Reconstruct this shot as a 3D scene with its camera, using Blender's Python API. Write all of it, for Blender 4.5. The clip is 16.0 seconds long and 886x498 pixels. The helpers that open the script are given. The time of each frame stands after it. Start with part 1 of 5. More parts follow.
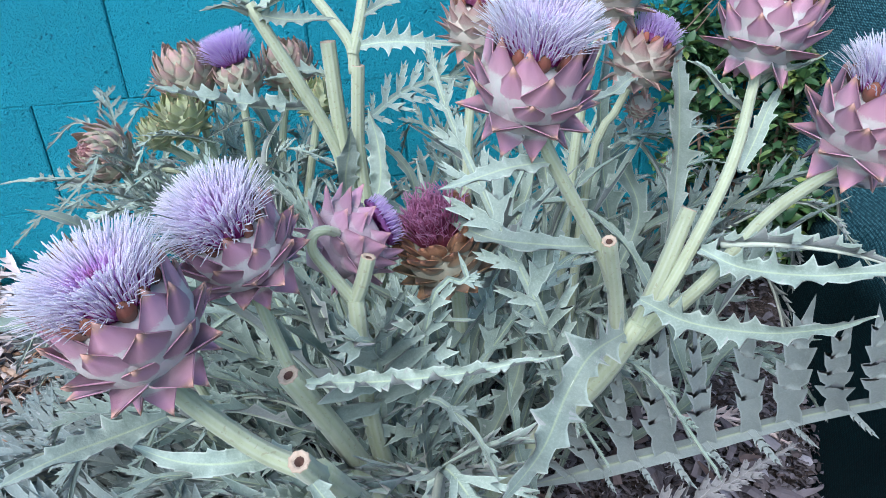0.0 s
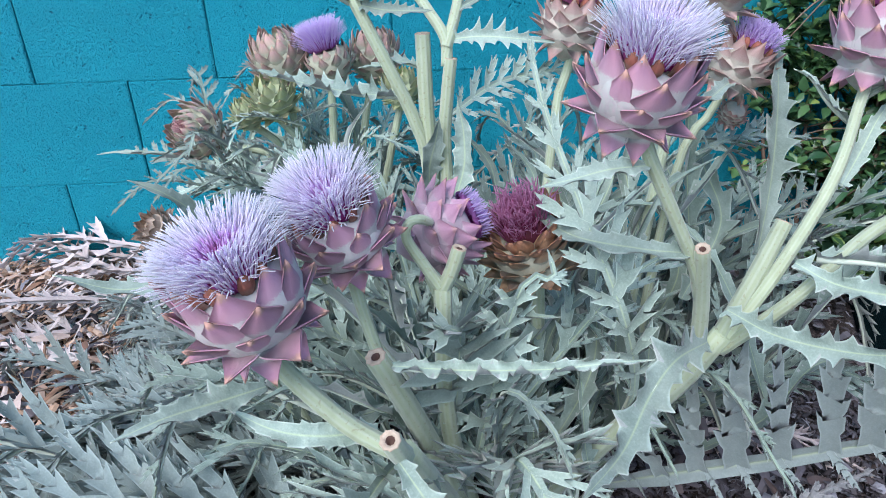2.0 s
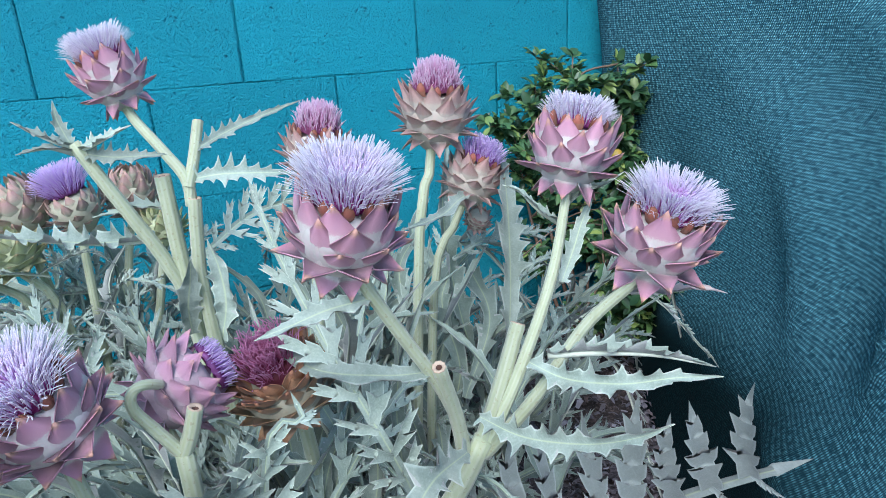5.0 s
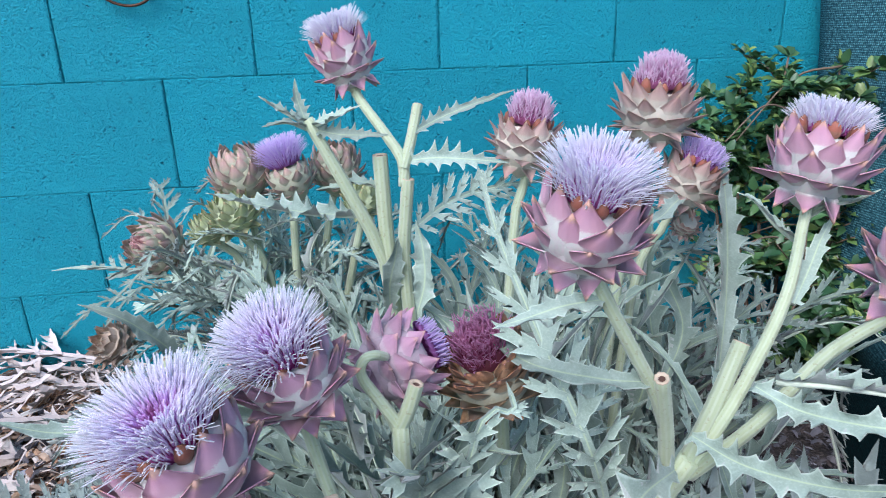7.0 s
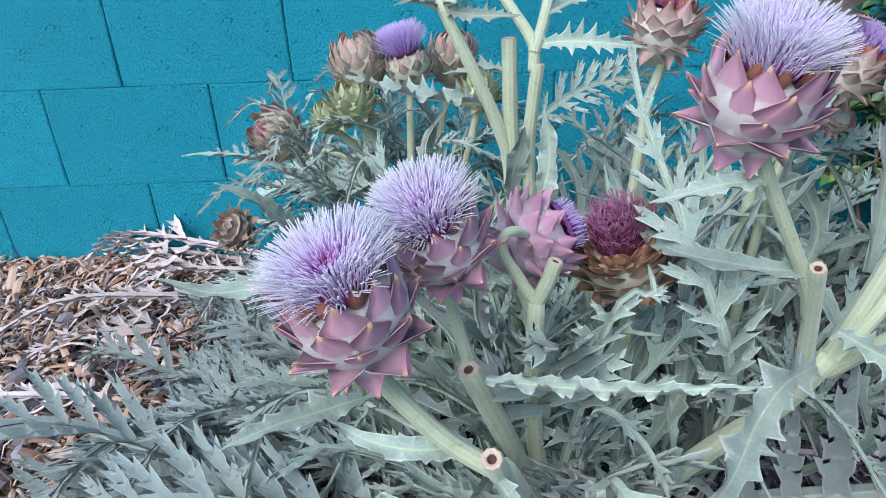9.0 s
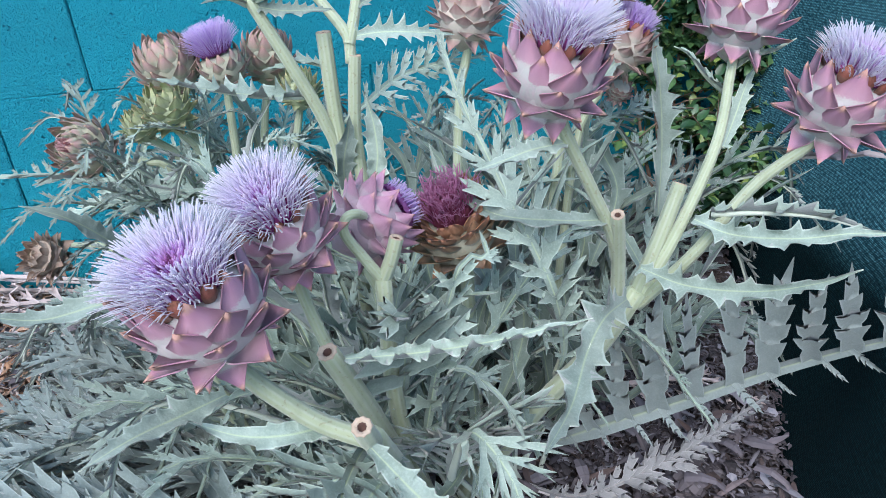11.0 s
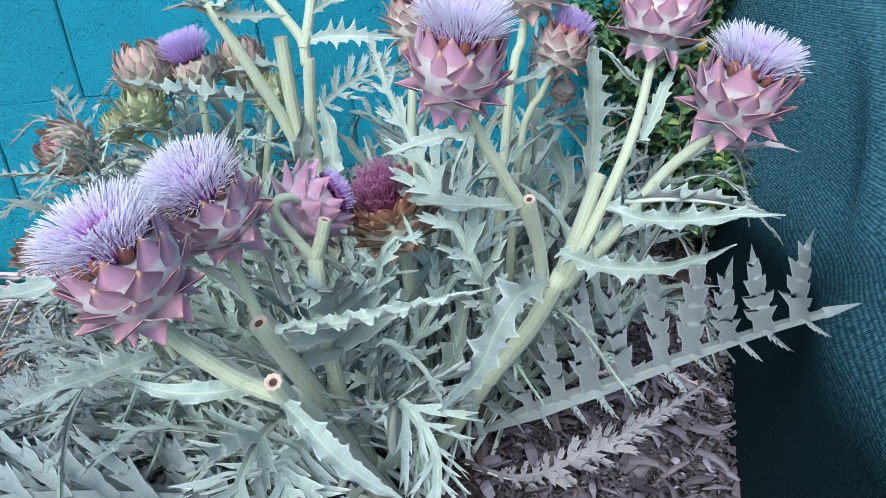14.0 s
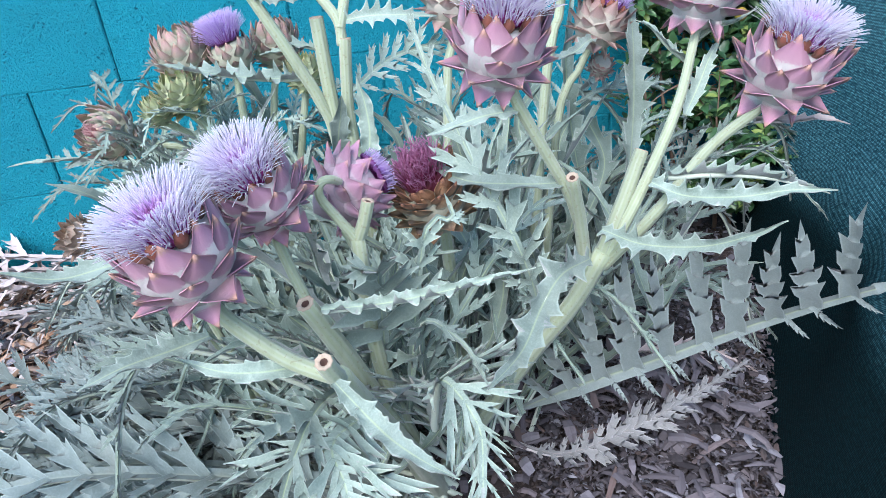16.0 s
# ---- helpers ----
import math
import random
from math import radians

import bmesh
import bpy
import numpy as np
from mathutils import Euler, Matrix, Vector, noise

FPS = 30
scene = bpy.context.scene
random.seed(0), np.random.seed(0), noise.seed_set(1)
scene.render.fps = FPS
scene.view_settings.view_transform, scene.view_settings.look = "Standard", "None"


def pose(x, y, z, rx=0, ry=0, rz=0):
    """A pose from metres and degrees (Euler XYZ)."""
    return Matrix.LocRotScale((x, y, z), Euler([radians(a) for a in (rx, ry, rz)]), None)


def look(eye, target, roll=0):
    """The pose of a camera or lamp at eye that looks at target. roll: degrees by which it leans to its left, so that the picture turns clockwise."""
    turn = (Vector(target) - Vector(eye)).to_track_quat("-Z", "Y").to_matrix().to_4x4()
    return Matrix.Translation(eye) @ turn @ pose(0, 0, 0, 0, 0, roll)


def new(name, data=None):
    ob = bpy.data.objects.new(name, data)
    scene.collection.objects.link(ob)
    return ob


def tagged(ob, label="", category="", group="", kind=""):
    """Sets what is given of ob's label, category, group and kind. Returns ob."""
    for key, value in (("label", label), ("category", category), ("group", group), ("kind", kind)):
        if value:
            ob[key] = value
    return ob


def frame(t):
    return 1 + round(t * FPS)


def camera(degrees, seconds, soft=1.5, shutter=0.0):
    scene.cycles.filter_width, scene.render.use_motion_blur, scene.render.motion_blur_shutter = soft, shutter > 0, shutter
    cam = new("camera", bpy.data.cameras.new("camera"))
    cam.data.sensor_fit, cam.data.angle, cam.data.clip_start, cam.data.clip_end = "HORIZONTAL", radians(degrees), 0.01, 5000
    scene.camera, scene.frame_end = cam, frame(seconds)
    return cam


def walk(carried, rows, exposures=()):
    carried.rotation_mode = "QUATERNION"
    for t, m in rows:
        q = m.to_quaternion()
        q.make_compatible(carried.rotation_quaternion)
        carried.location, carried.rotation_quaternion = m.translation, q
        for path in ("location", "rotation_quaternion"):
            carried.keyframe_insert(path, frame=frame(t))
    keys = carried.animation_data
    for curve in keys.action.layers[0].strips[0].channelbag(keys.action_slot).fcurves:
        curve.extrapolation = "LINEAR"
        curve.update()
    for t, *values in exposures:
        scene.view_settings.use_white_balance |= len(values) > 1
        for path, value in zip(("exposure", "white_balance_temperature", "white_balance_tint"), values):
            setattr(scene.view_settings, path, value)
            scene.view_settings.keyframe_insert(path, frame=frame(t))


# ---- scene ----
cam = camera(68.6, 16.0, 0.6, 0.15)
PATH = [
    (0, (-0.152, -1.534, 0.79), (0.101, 0.245, -0.089), -3.0),
    (0.5, (-0.157, -1.535, 0.79), (0.077, 0.238, -0.105), -2.6),
    (1, (-0.162, -1.538, 0.791), (0.042, 0.234, -0.112), -2.4),
    (1.5, (-0.169, -1.542, 0.788), (-0.007, 0.228, -0.129), -2.1),
    (2, (-0.186, -1.539, 0.797), (-0.096, 0.246, -0.099), -1.4),
    (2.5, (-0.183, -1.531, 0.815), (-0.098, 0.303, 0.022), -1.2),
    (3, (-0.134, -1.513, 0.811), (0.185, 0.328, 0.099), -1.7),
    (3.5, (-0.112, -1.541, 0.829), (0.378, 0.266, 0.126), -2.0),
    (3.7, (-0.108, -1.543, 0.831), (0.43, 0.254, 0.139), -2.0),
    (5.8, (-0.093, -1.543, 0.83), (0.52, 0.246, 0.18), -3.5),
    (6, (-0.098, -1.542, 0.832), (0.49, 0.254, 0.177), -3.5),
    (6.5, (-0.135, -1.527, 0.835), (0.258, 0.32, 0.175), -2.6),
    (7, (-0.168, -1.516, 0.834), (0.021, 0.362, 0.172), -1.8),
    (7.5, (-0.2, -1.511, 0.826), (-0.167, 0.36, 0.12), -1.5),
    (8, (-0.223, -1.518, 0.811), (-0.291, 0.318, 0.02), -1.7),
    (8.5, (-0.227, -1.524, 0.806), (-0.324, 0.278, -0.056), -2.2),
    (9, (-0.222, -1.525, 0.804), (-0.297, 0.262, -0.09), -2.6),
    (9.5, (-0.176, -1.522, 0.795), (-0.027, 0.251, -0.118), -3.0),
    (9.7, (-0.158, -1.522, 0.794), (0.084, 0.235, -0.131), -3.1),
    (11.8, (-0.342, -1.61, 0.809), (0.26, 0.065, -0.102), -3.1),
    (12, (-0.368, -1.626, 0.803), (0.329, 0.015, -0.104), -3.6),
    (12.5, (-0.375, -1.643, 0.811), (0.377, -0.03, -0.101), -3.8),
    (13, (-0.278, -1.636, 0.816), (0.333, 0.048, -0.074), -3.0),
    (13.5, (-0.185, -1.64, 0.796), (0.242, 0.106, -0.082), -2.6),
    (14, (-0.16, -1.639, 0.796), (0.224, 0.113, -0.089), -3.2),
    (14.5, (-0.162, -1.63, 0.798), (0.205, 0.102, -0.132), -4.1),
    (15, (-0.169, -1.628, 0.802), (0.174, 0.101, -0.142), -3.8),
    (15.5, (-0.173, -1.628, 0.804), (0.141, 0.108, -0.14), -4.6),
    (16, (-0.176, -1.635, 0.8), (0.118, 0.104, -0.142), -5.1),
]
walk(cam, [(t, look(eye, target, roll)) for t, eye, target, roll in PATH], [(0.0, 0.67, 6000, 13), (3.5, 0.68, 5950, 13), (6.5, 0.72, 6000, 13), (8.5, 0.60, 6100, 13), (12.0, 0.63, 6050, 13), (16.0, 0.86, 6000, 13)])

# ---- light: open shade under a bright hazy sky ----
SUN_UP, SUN_ROUND = 50.0, 212.0
world = bpy.data.worlds.new("sky")
scene.world = world
world.use_nodes = True
wn = world.node_tree
sky = wn.nodes.new("ShaderNodeTexSky")
sky.sky_type, sky.sun_disc = "NISHITA", False
sky.sun_elevation, sky.sun_rotation = radians(SUN_UP), radians(SUN_ROUND)
sky.air_density, sky.dust_density, sky.ozone_density = 1.0, 1.5, 1.0
wn.nodes["Background"].inputs["Strength"].default_value = 0.19
wn.links.new(sky.outputs[0], wn.nodes["Background"].inputs["Color"])
lamp = bpy.data.lights.new("sun", "SUN")
lamp.energy, lamp.angle, lamp.color = 1.7, radians(32), (1.0, 0.96, 0.92)
sun = new("sun", lamp)
az = radians(SUN_ROUND)
sun.matrix_world = look((0, 0, 0), (-math.sin(az) * math.cos(radians(SUN_UP)), -math.cos(az) * math.cos(radians(SUN_UP)), -math.sin(radians(SUN_UP))))


# ---- materials ----
def material(name, rough=0.7, spec=0.3):
    m = bpy.data.materials.new(name)
    m.use_nodes = True
    n = m.node_tree
    b = n.nodes["Principled BSDF"]
    b.inputs["Roughness"].default_value = rough
    b.inputs["Specular IOR Level"].default_value = spec
    return m, n, b


def node(n, kind, **inputs):
    x = n.nodes.new(kind)
    for key, value in inputs.items():
        x.inputs[key.replace("_", " ")].default_value = value
    return x


def coords(n, scale=1.0, which="Object"):
    c = n.nodes.new("ShaderNodeTexCoord")
    m = node(n, "ShaderNodeMapping")
    m.inputs["Scale"].default_value = scale if isinstance(scale, tuple) else (scale,) * 3
    n.links.new(c.outputs[which], m.inputs["Vector"])
    return m.outputs[0]


def noise_tex(n, vec, scale, detail=4.0, rough=0.6):
    x = node(n, "ShaderNodeTexNoise", Scale=scale, Detail=detail, Roughness=rough)
    n.links.new(vec, x.inputs["Vector"])
    return x.outputs["Fac"]


def ramp(n, fac, stops):
    r = n.nodes.new("ShaderNodeValToRGB")
    e = r.color_ramp.elements
    while len(e) < len(stops):
        e.new(0.5)
    for el, (p, c) in zip(e, stops):
        el.position, el.color = p, (*c, 1.0)
    n.links.new(fac, r.inputs["Fac"])
    return r.outputs["Color"]


def mix(n, fac, a, b, mode="MIX"):
    x = n.nodes.new("ShaderNodeMix")
    x.data_type, x.blend_type = "RGBA", mode
    for sock, v in ((x.inputs["Factor"], fac), (x.inputs["A"], a), (x.inputs["B"], b)):
        if isinstance(v, (int, float)):
            sock.default_value = v
        elif isinstance(v, tuple):
            sock.default_value = (*v, 1.0)
        else:
            n.links.new(v, sock)
    return x.outputs["Result"]


def bump(n, b, height, strength, distance):
    x = node(n, "ShaderNodeBump", Strength=strength, Distance=distance)
    n.links.new(height, x.inputs["Height"])
    n.links.new(x.outputs[0], b.inputs["Normal"])


def attr(n, name):
    a = n.nodes.new("ShaderNodeAttribute")
    a.attribute_name = name
    return a.outputs["Fac"]


def shift_value(n, color, lo, hi):
    """Vary a colour's value and hue a little from object to object."""
    o = n.nodes.new("ShaderNodeObjectInfo")
    r = n.nodes.new("ShaderNodeMapRange")
    n.links.new(o.outputs["Random"], r.inputs["Value"])
    r.inputs["To Min"].default_value, r.inputs["To Max"].default_value = lo, hi
    h = n.nodes.new("ShaderNodeHueSaturation")
    n.links.new(r.outputs[0], h.inputs["Value"])
    n.links.new(color, h.inputs["Color"])
    return h.outputs[0]


def leaf_material(name, dark, light, rib, sheen=0.25, lo=0.85, hi=1.15, brown=0.0):
    m, n, b = material(name, 0.68, 0.25)
    v = coords(n, 1.0)
    c = mix(n, noise_tex(n, v, 28.0, 5.0), dark, light)
    fine = noise_tex(n, v, 420.0, 2.0)
    c = mix(n, ramp(n, fine, [(0.45, (0.0,) * 3), (0.8, (0.30,) * 3)]), c, tuple(min(1.0, x * 1.2) for x in light))
    if brown:
        c = mix(n, ramp(n, noise_tex(n, v, 11.0, 3.0), [(0.58, (0.0,) * 3), (0.74, (brown,) * 3)]), c, (0.30, 0.22, 0.12))
    c = mix(n, ramp(n, attr(n, "rib"), [(0.0, (0.55,) * 3), (0.16, (0.0,) * 3)]), c, tuple(min(0.8, x * 1.35 + 0.03) for x in light))
    c = mix(n, ramp(n, attr(n, "rib"), [(0.88, (0.0,) * 3), (1.0, (0.7,) * 3)]), c, rib)
    n.links.new(shift_value(n, c, lo, hi), b.inputs["Base Color"])
    b.inputs["Sheen Weight"].default_value = sheen
    b.inputs["Sheen Roughness"].default_value = 0.5
    bump(n, b, noise_tex(n, v, 130.0, 5.0), 0.6, 0.002)
    return m


LEAF_TOP = leaf_material("leaf_upper_face", (0.11, 0.17, 0.13), (0.43, 0.525, 0.45), (0.46, 0.56, 0.34), 0.15, 0.7, 1.25, 0.10)
# Darker copy of the upper-face colours, for upright leaves inside the clumps
LEAF_MID = leaf_material("leaf_inner_darker", (0.075, 0.125, 0.092), (0.33, 0.41, 0.35), (0.40, 0.49, 0.28), 0.12, 0.7, 1.25, 0.08)
LEAF_UNDER = leaf_material("leaf_felted_under_face", (0.20, 0.235, 0.215), (0.44, 0.475, 0.44), (0.44, 0.48, 0.38), 0.2)
LEAF_RIB = leaf_material("leaf_midrib", (0.34, 0.40, 0.30), (0.48, 0.54, 0.44), (0.44, 0.50, 0.40), 0.3)
LEAF_GREY = leaf_material("leaf_grey_low", (0.10, 0.14, 0.125), (0.29, 0.355, 0.33), (0.29, 0.34, 0.28), 0.12, 0.65, 1.25, 0.15)
FERN = leaf_material("leaf_silvery", (0.14, 0.18, 0.168), (0.30, 0.355, 0.335), (0.34, 0.41, 0.26), 0.2)
PINK_GREY = leaf_material("ageing_leaf", (0.165, 0.175, 0.172), (0.325, 0.325, 0.318), (0.38, 0.34, 0.31), 0.15, 0.85, 1.15)
DRY_TOP = leaf_material("dried_leaf", (0.44, 0.36, 0.34), (0.66, 0.58, 0.55), (0.66, 0.57, 0.52), 0.1, 0.8, 1.2, 0.35)


def stem_material():
    m, n, b = material("stem_green", 0.62, 0.3)
    v = coords(n, 1.0)
    c = mix(n, noise_tex(n, v, 16.0, 4.0), (0.35, 0.415, 0.275), (0.50, 0.56, 0.42))
    c = mix(n, ramp(n, attr(n, "rib"), [(0.2, (0.0,) * 3), (0.9, (0.5,) * 3)]), c, (0.32, 0.39, 0.20))
    c = mix(n, ramp(n, noise_tex(n, coords(n, (1.0, 1.0, 0.25)), 70.0, 5.0, 0.7), [(0.48, (0.0,) * 3), (0.70, (0.5,) * 3)]), c, (0.28, 0.32, 0.19))
    speck = noise_tex(n, v, 230.0, 2.0)
    c = mix(n, ramp(n, speck, [(0.62, (0.0,) * 3), (0.68, (0.4,) * 3)]), c, (0.24, 0.20, 0.11))
    n.links.new(shift_value(n, c, 0.92, 1.1), b.inputs["Base Color"])
    b.inputs["Sheen Weight"].default_value = 0.3
    bump(n, b, noise_tex(n, v, 220.0, 3.0), 0.3, 0.001)
    return m


STEM = stem_material()


def cut_material():
    m, n, b = material("cut_stalk_end", 0.8, 0.2)
    c = mix(n, noise_tex(n, coords(n), 180.0, 4.0), (0.32, 0.22, 0.15), (0.62, 0.54, 0.42))
    n.links.new(c, b.inputs["Base Color"])
    bump(n, b, noise_tex(n, coords(n), 300.0, 3.0), 0.6, 0.002)
    return m


CUT = cut_material()
PITH, _n, _b = material("dark_pith", 0.9, 0.1)
_n.links.new(mix(_n, noise_tex(_n, coords(_n), 300.0), (0.06, 0.035, 0.03), (0.16, 0.10, 0.08)), _b.inputs["Base Color"])


def bract_material(name, low, mid, tip, edge):
    """Scales of a flower head: grey-green felt at the foot, coloured towards the point."""
    m, n, b = material(name, 0.75, 0.18)
    v = coords(n, 1.0)
    wob = node(n, "ShaderNodeMath")
    wob.operation = "MULTIPLY_ADD"
    n.links.new(noise_tex(n, v, 45.0, 4.0), wob.inputs[0])
    wob.inputs[1].default_value = 0.22
    n.links.new(attr(n, "along"), wob.inputs[2])
    c = ramp(n, wob.outputs[0], [(0.0, low), (0.50, low), (0.57, mid), (0.90, tip), (1.0, edge)])
    c = mix(n, ramp(n, noise_tex(n, v, 240.0, 3.0), [(0.45, (0.0,) * 3), (0.8, (0.45,) * 3)]), c, tuple(min(0.8, x * 1.4 + 0.05) for x in mid))
    c = mix(n, ramp(n, noise_tex(n, v, 95.0, 5.0, 0.7), [(0.52, (0.0,) * 3), (0.74, (0.35,) * 3)]), c, tuple(x * 0.72 for x in tip))
    n.links.new(shift_value(n, c, 0.78, 1.18), b.inputs["Base Color"])
    b.inputs["Sheen Weight"].default_value = 0.1
    bump(n, b, noise_tex(n, v, 350.0, 3.0), 0.25, 0.0008)
    return m


BRACT_PURPLE = bract_material("bract_mauve", (0.56, 0.565, 0.52), (0.50, 0.30, 0.365), (0.47, 0.235, 0.325), (0.52, 0.30, 0.22))
BRACT_MAUVE = bract_material("bract_all_mauve", (0.42, 0.34, 0.38), (0.39, 0.245, 0.315), (0.36, 0.19, 0.275), (0.42, 0.24, 0.24))
BRACT_DUSTY = bract_material("bract_dusty_pink", (0.56, 0.53, 0.44), (0.52, 0.39, 0.34), (0.52, 0.30, 0.28), (0.46, 0.30, 0.22))
BRACT_BUD = bract_material("bract_bud", (0.42, 0.44, 0.32), (0.43, 0.36, 0.28), (0.47, 0.285, 0.265), (0.40, 0.27, 0.20))
BRACT_GREEN = bract_material("bract_green", (0.40, 0.45, 0.28), (0.40, 0.46, 0.24), (0.43, 0.46, 0.24), (0.42, 0.34, 0.18))
BRACT_SPENT = bract_material("bract_spent", (0.36, 0.37, 0.28), (0.36, 0.27, 0.17), (0.40, 0.22, 0.11), (0.24, 0.12, 0.06))
BRACT_BROWN = bract_material("inner_scale_brown", (0.24, 0.12, 0.08), (0.27, 0.09, 0.06), (0.30, 0.11, 0.08), (0.24, 0.10, 0.06))
BRACT_ORANGE = bract_material("inner_scale_dry_orange", (0.34, 0.18, 0.09), (0.42, 0.21, 0.10), (0.36, 0.17, 0.09), (0.22, 0.10, 0.06))
BRACT_TAN = bract_material("bract_dry_tan", (0.46, 0.38, 0.30), (0.50, 0.38, 0.30), (0.36, 0.24, 0.17), (0.28, 0.18, 0.12))


def floret_material(name, stops):
    m, n, b = material(name, 0.6, 0.25)
    c = ramp(n, attr(n, "along"), stops)
    n.links.new(mix(n, 0.22, c, mix(n, attr(n, "tone"), (0.0, 0.0, 0.0), (1.0, 1.0, 1.0)), "SOFT_LIGHT"), b.inputs["Base Color"])
    lit = n.nodes.new("ShaderNodeBsdfTranslucent")
    n.links.new(c, lit.inputs["Color"])
    both = n.nodes.new("ShaderNodeMixShader")
    both.inputs[0].default_value = 0.66
    n.links.new(b.outputs[0], both.inputs[1])
    n.links.new(lit.outputs[0], both.inputs[2])
    n.links.new(both.outputs[0], n.nodes["Material Output"].inputs["Surface"])
    return m


FLORET_OPEN = floret_material("floret_lavender", [(0.0, (0.30, 0.025, 0.17)), (0.15, (0.56, 0.15, 0.45)), (0.27, (0.80, 0.56, 0.88)), (0.40, (0.92, 0.86, 0.98)), (1.0, (0.97, 0.955, 0.995))])
FLORET_MID = floret_material("floret_violet", [(0.0, (0.34, 0.07, 0.27)), (0.2, (0.62, 0.34, 0.74)), (0.5, (0.82, 0.66, 0.96)), (1.0, (0.90, 0.80, 0.99))])
FLORET_PINK = floret_material("floret_fading_pink", [(0.0, (0.30, 0.07, 0.17)), (0.3, (0.62, 0.26, 0.50)), (0.6, (0.88, 0.62, 0.80)), (1.0, (0.95, 0.82, 0.92))])
FLORET_HEART = floret_material("floret_bud_heart", [(0.0, (0.58, 0.27, 0.31)), (0.5, (0.78, 0.50, 0.52)), (1.0, (0.88, 0.67, 0.66))])
FLORET_DEAD = floret_material("floret_withered", [(0.0, (0.20, 0.05, 0.07)), (0.45, (0.50, 0.14, 0.28)), (1.0, (0.70, 0.38, 0.58))])


def paint_material():
    m, n, b = material("turquoise_wall_paint", 0.55, 0.25)
    v = coords(n, 1.0)
    base = mix(n, noise_tex(n, v, 3.0, 4.0), (0.0095, 0.278, 0.372), (0.0175, 0.368, 0.470))
    rough = noise_tex(n, v, 120.0, 6.0, 0.75)
    pits = node(n, "ShaderNodeTexVoronoi", Scale=78.0, Randomness=1.0)
    warp = n.nodes.new("ShaderNodeVectorMath")
    warp.operation = "ADD"
    wn2 = node(n, "ShaderNodeTexNoise", Scale=40.0, Detail=2.0)
    n.links.new(v, wn2.inputs["Vector"])
    sc = n.nodes.new("ShaderNodeVectorMath")
    sc.operation = "SCALE"
    sc.inputs["Scale"].default_value = 0.02
    n.links.new(wn2.outputs["Color"], sc.inputs[0])
    n.links.new(v, warp.inputs[0])
    n.links.new(sc.outputs[0], warp.inputs[1])
    n.links.new(warp.outputs[0], pits.inputs["Vector"])
    hole = ramp(n, pits.outputs["Distance"], [(0.08, (0.0,) * 3), (0.26, (1.0,) * 3)])
    keep = ramp(n, noise_tex(n, v, 22.0, 3.0), [(0.52, (1.0,) * 3), (0.66, (0.0,) * 3)])
    hole = mix(n, 1.0, hole, keep, "LIGHTEN")
    # The shade inside pits and specks is put into the paint colour
    base = mix(n, hole, (0.003, 0.16, 0.235), base)
    pitted = ramp(n, noise_tex(n, v, 190.0, 3.0, 0.6), [(0.24, (0.6,) * 3), (0.34, (1.0,) * 3)])
    base = mix(n, 1.0, base, pitted, "MULTIPLY")
    base = mix(n, ramp(n, noise_tex(n, v, 240.0, 2.0), [(0.70, (0.0,) * 3), (0.78, (0.35,) * 3)]), base, (0.25, 0.55, 0.62))
    n.links.new(shift_value(n, base, 0.94, 1.06), b.inputs["Base Color"])
    grit = ramp(n, noise_tex(n, v, 190.0, 3.0, 0.6), [(0.30, (0.0,) * 3), (0.47, (1.0,) * 3)])
    h = mix(n, 0.22, mix(n, 0.5, rough, hole), grit)
    bump(n, b, h, 1.0, 0.018)
    return m


PAINT = paint_material()


def cloth_material(name, dark, low, high, foot_shade, rough=0.6, spec=0.3):
    """Woven threads; near the cloth's foot its shade is blended into the thread colour."""
    m, n, b = material(name, rough, spec)
    uv = coords(n, 1.0, "UV")
    rows = node(n, "ShaderNodeTexWave", Scale=63.0, Distortion=2.0, Detail=2.0)
    rows.bands_direction = "Y"
    rows.inputs["Detail Scale"].default_value = 3.0
    cols = node(n, "ShaderNodeTexWave", Scale=78.0, Distortion=2.4, Detail=2.0)
    cols.bands_direction = "X"
    for w in (rows, cols):
        n.links.new(uv, w.inputs["Vector"])
    weave = mix(n, 1.0, ramp(n, rows.outputs["Fac"], [(0.1, (0.28,) * 3), (0.8, (1.0,) * 3)]), ramp(n, cols.outputs["Fac"], [(0.1, (0.10,) * 3), (0.7, (1.0,) * 3)]), "MULTIPLY")
    weave = mix(n, 1.0, weave, ramp(n, noise_tex(n, uv, 140.0, 3.0), [(0.38, (0.1,) * 3), (0.62, (1.0,) * 3)]), "MULTIPLY")
    fade = mix(n, noise_tex(n, uv, 6.0, 4.0), low, high)
    c = mix(n, weave, dark, fade)
    c = mix(n, attr(n, "foot_shade"), c, mix(n, weave, foot_shade[0], foot_shade[1]))
    n.links.new(c, b.inputs["Base Color"])
    bump(n, b, weave, 0.7, 0.003)
    return m


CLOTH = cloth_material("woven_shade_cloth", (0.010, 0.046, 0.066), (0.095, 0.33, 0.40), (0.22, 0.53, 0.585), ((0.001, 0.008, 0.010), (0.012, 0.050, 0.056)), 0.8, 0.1)


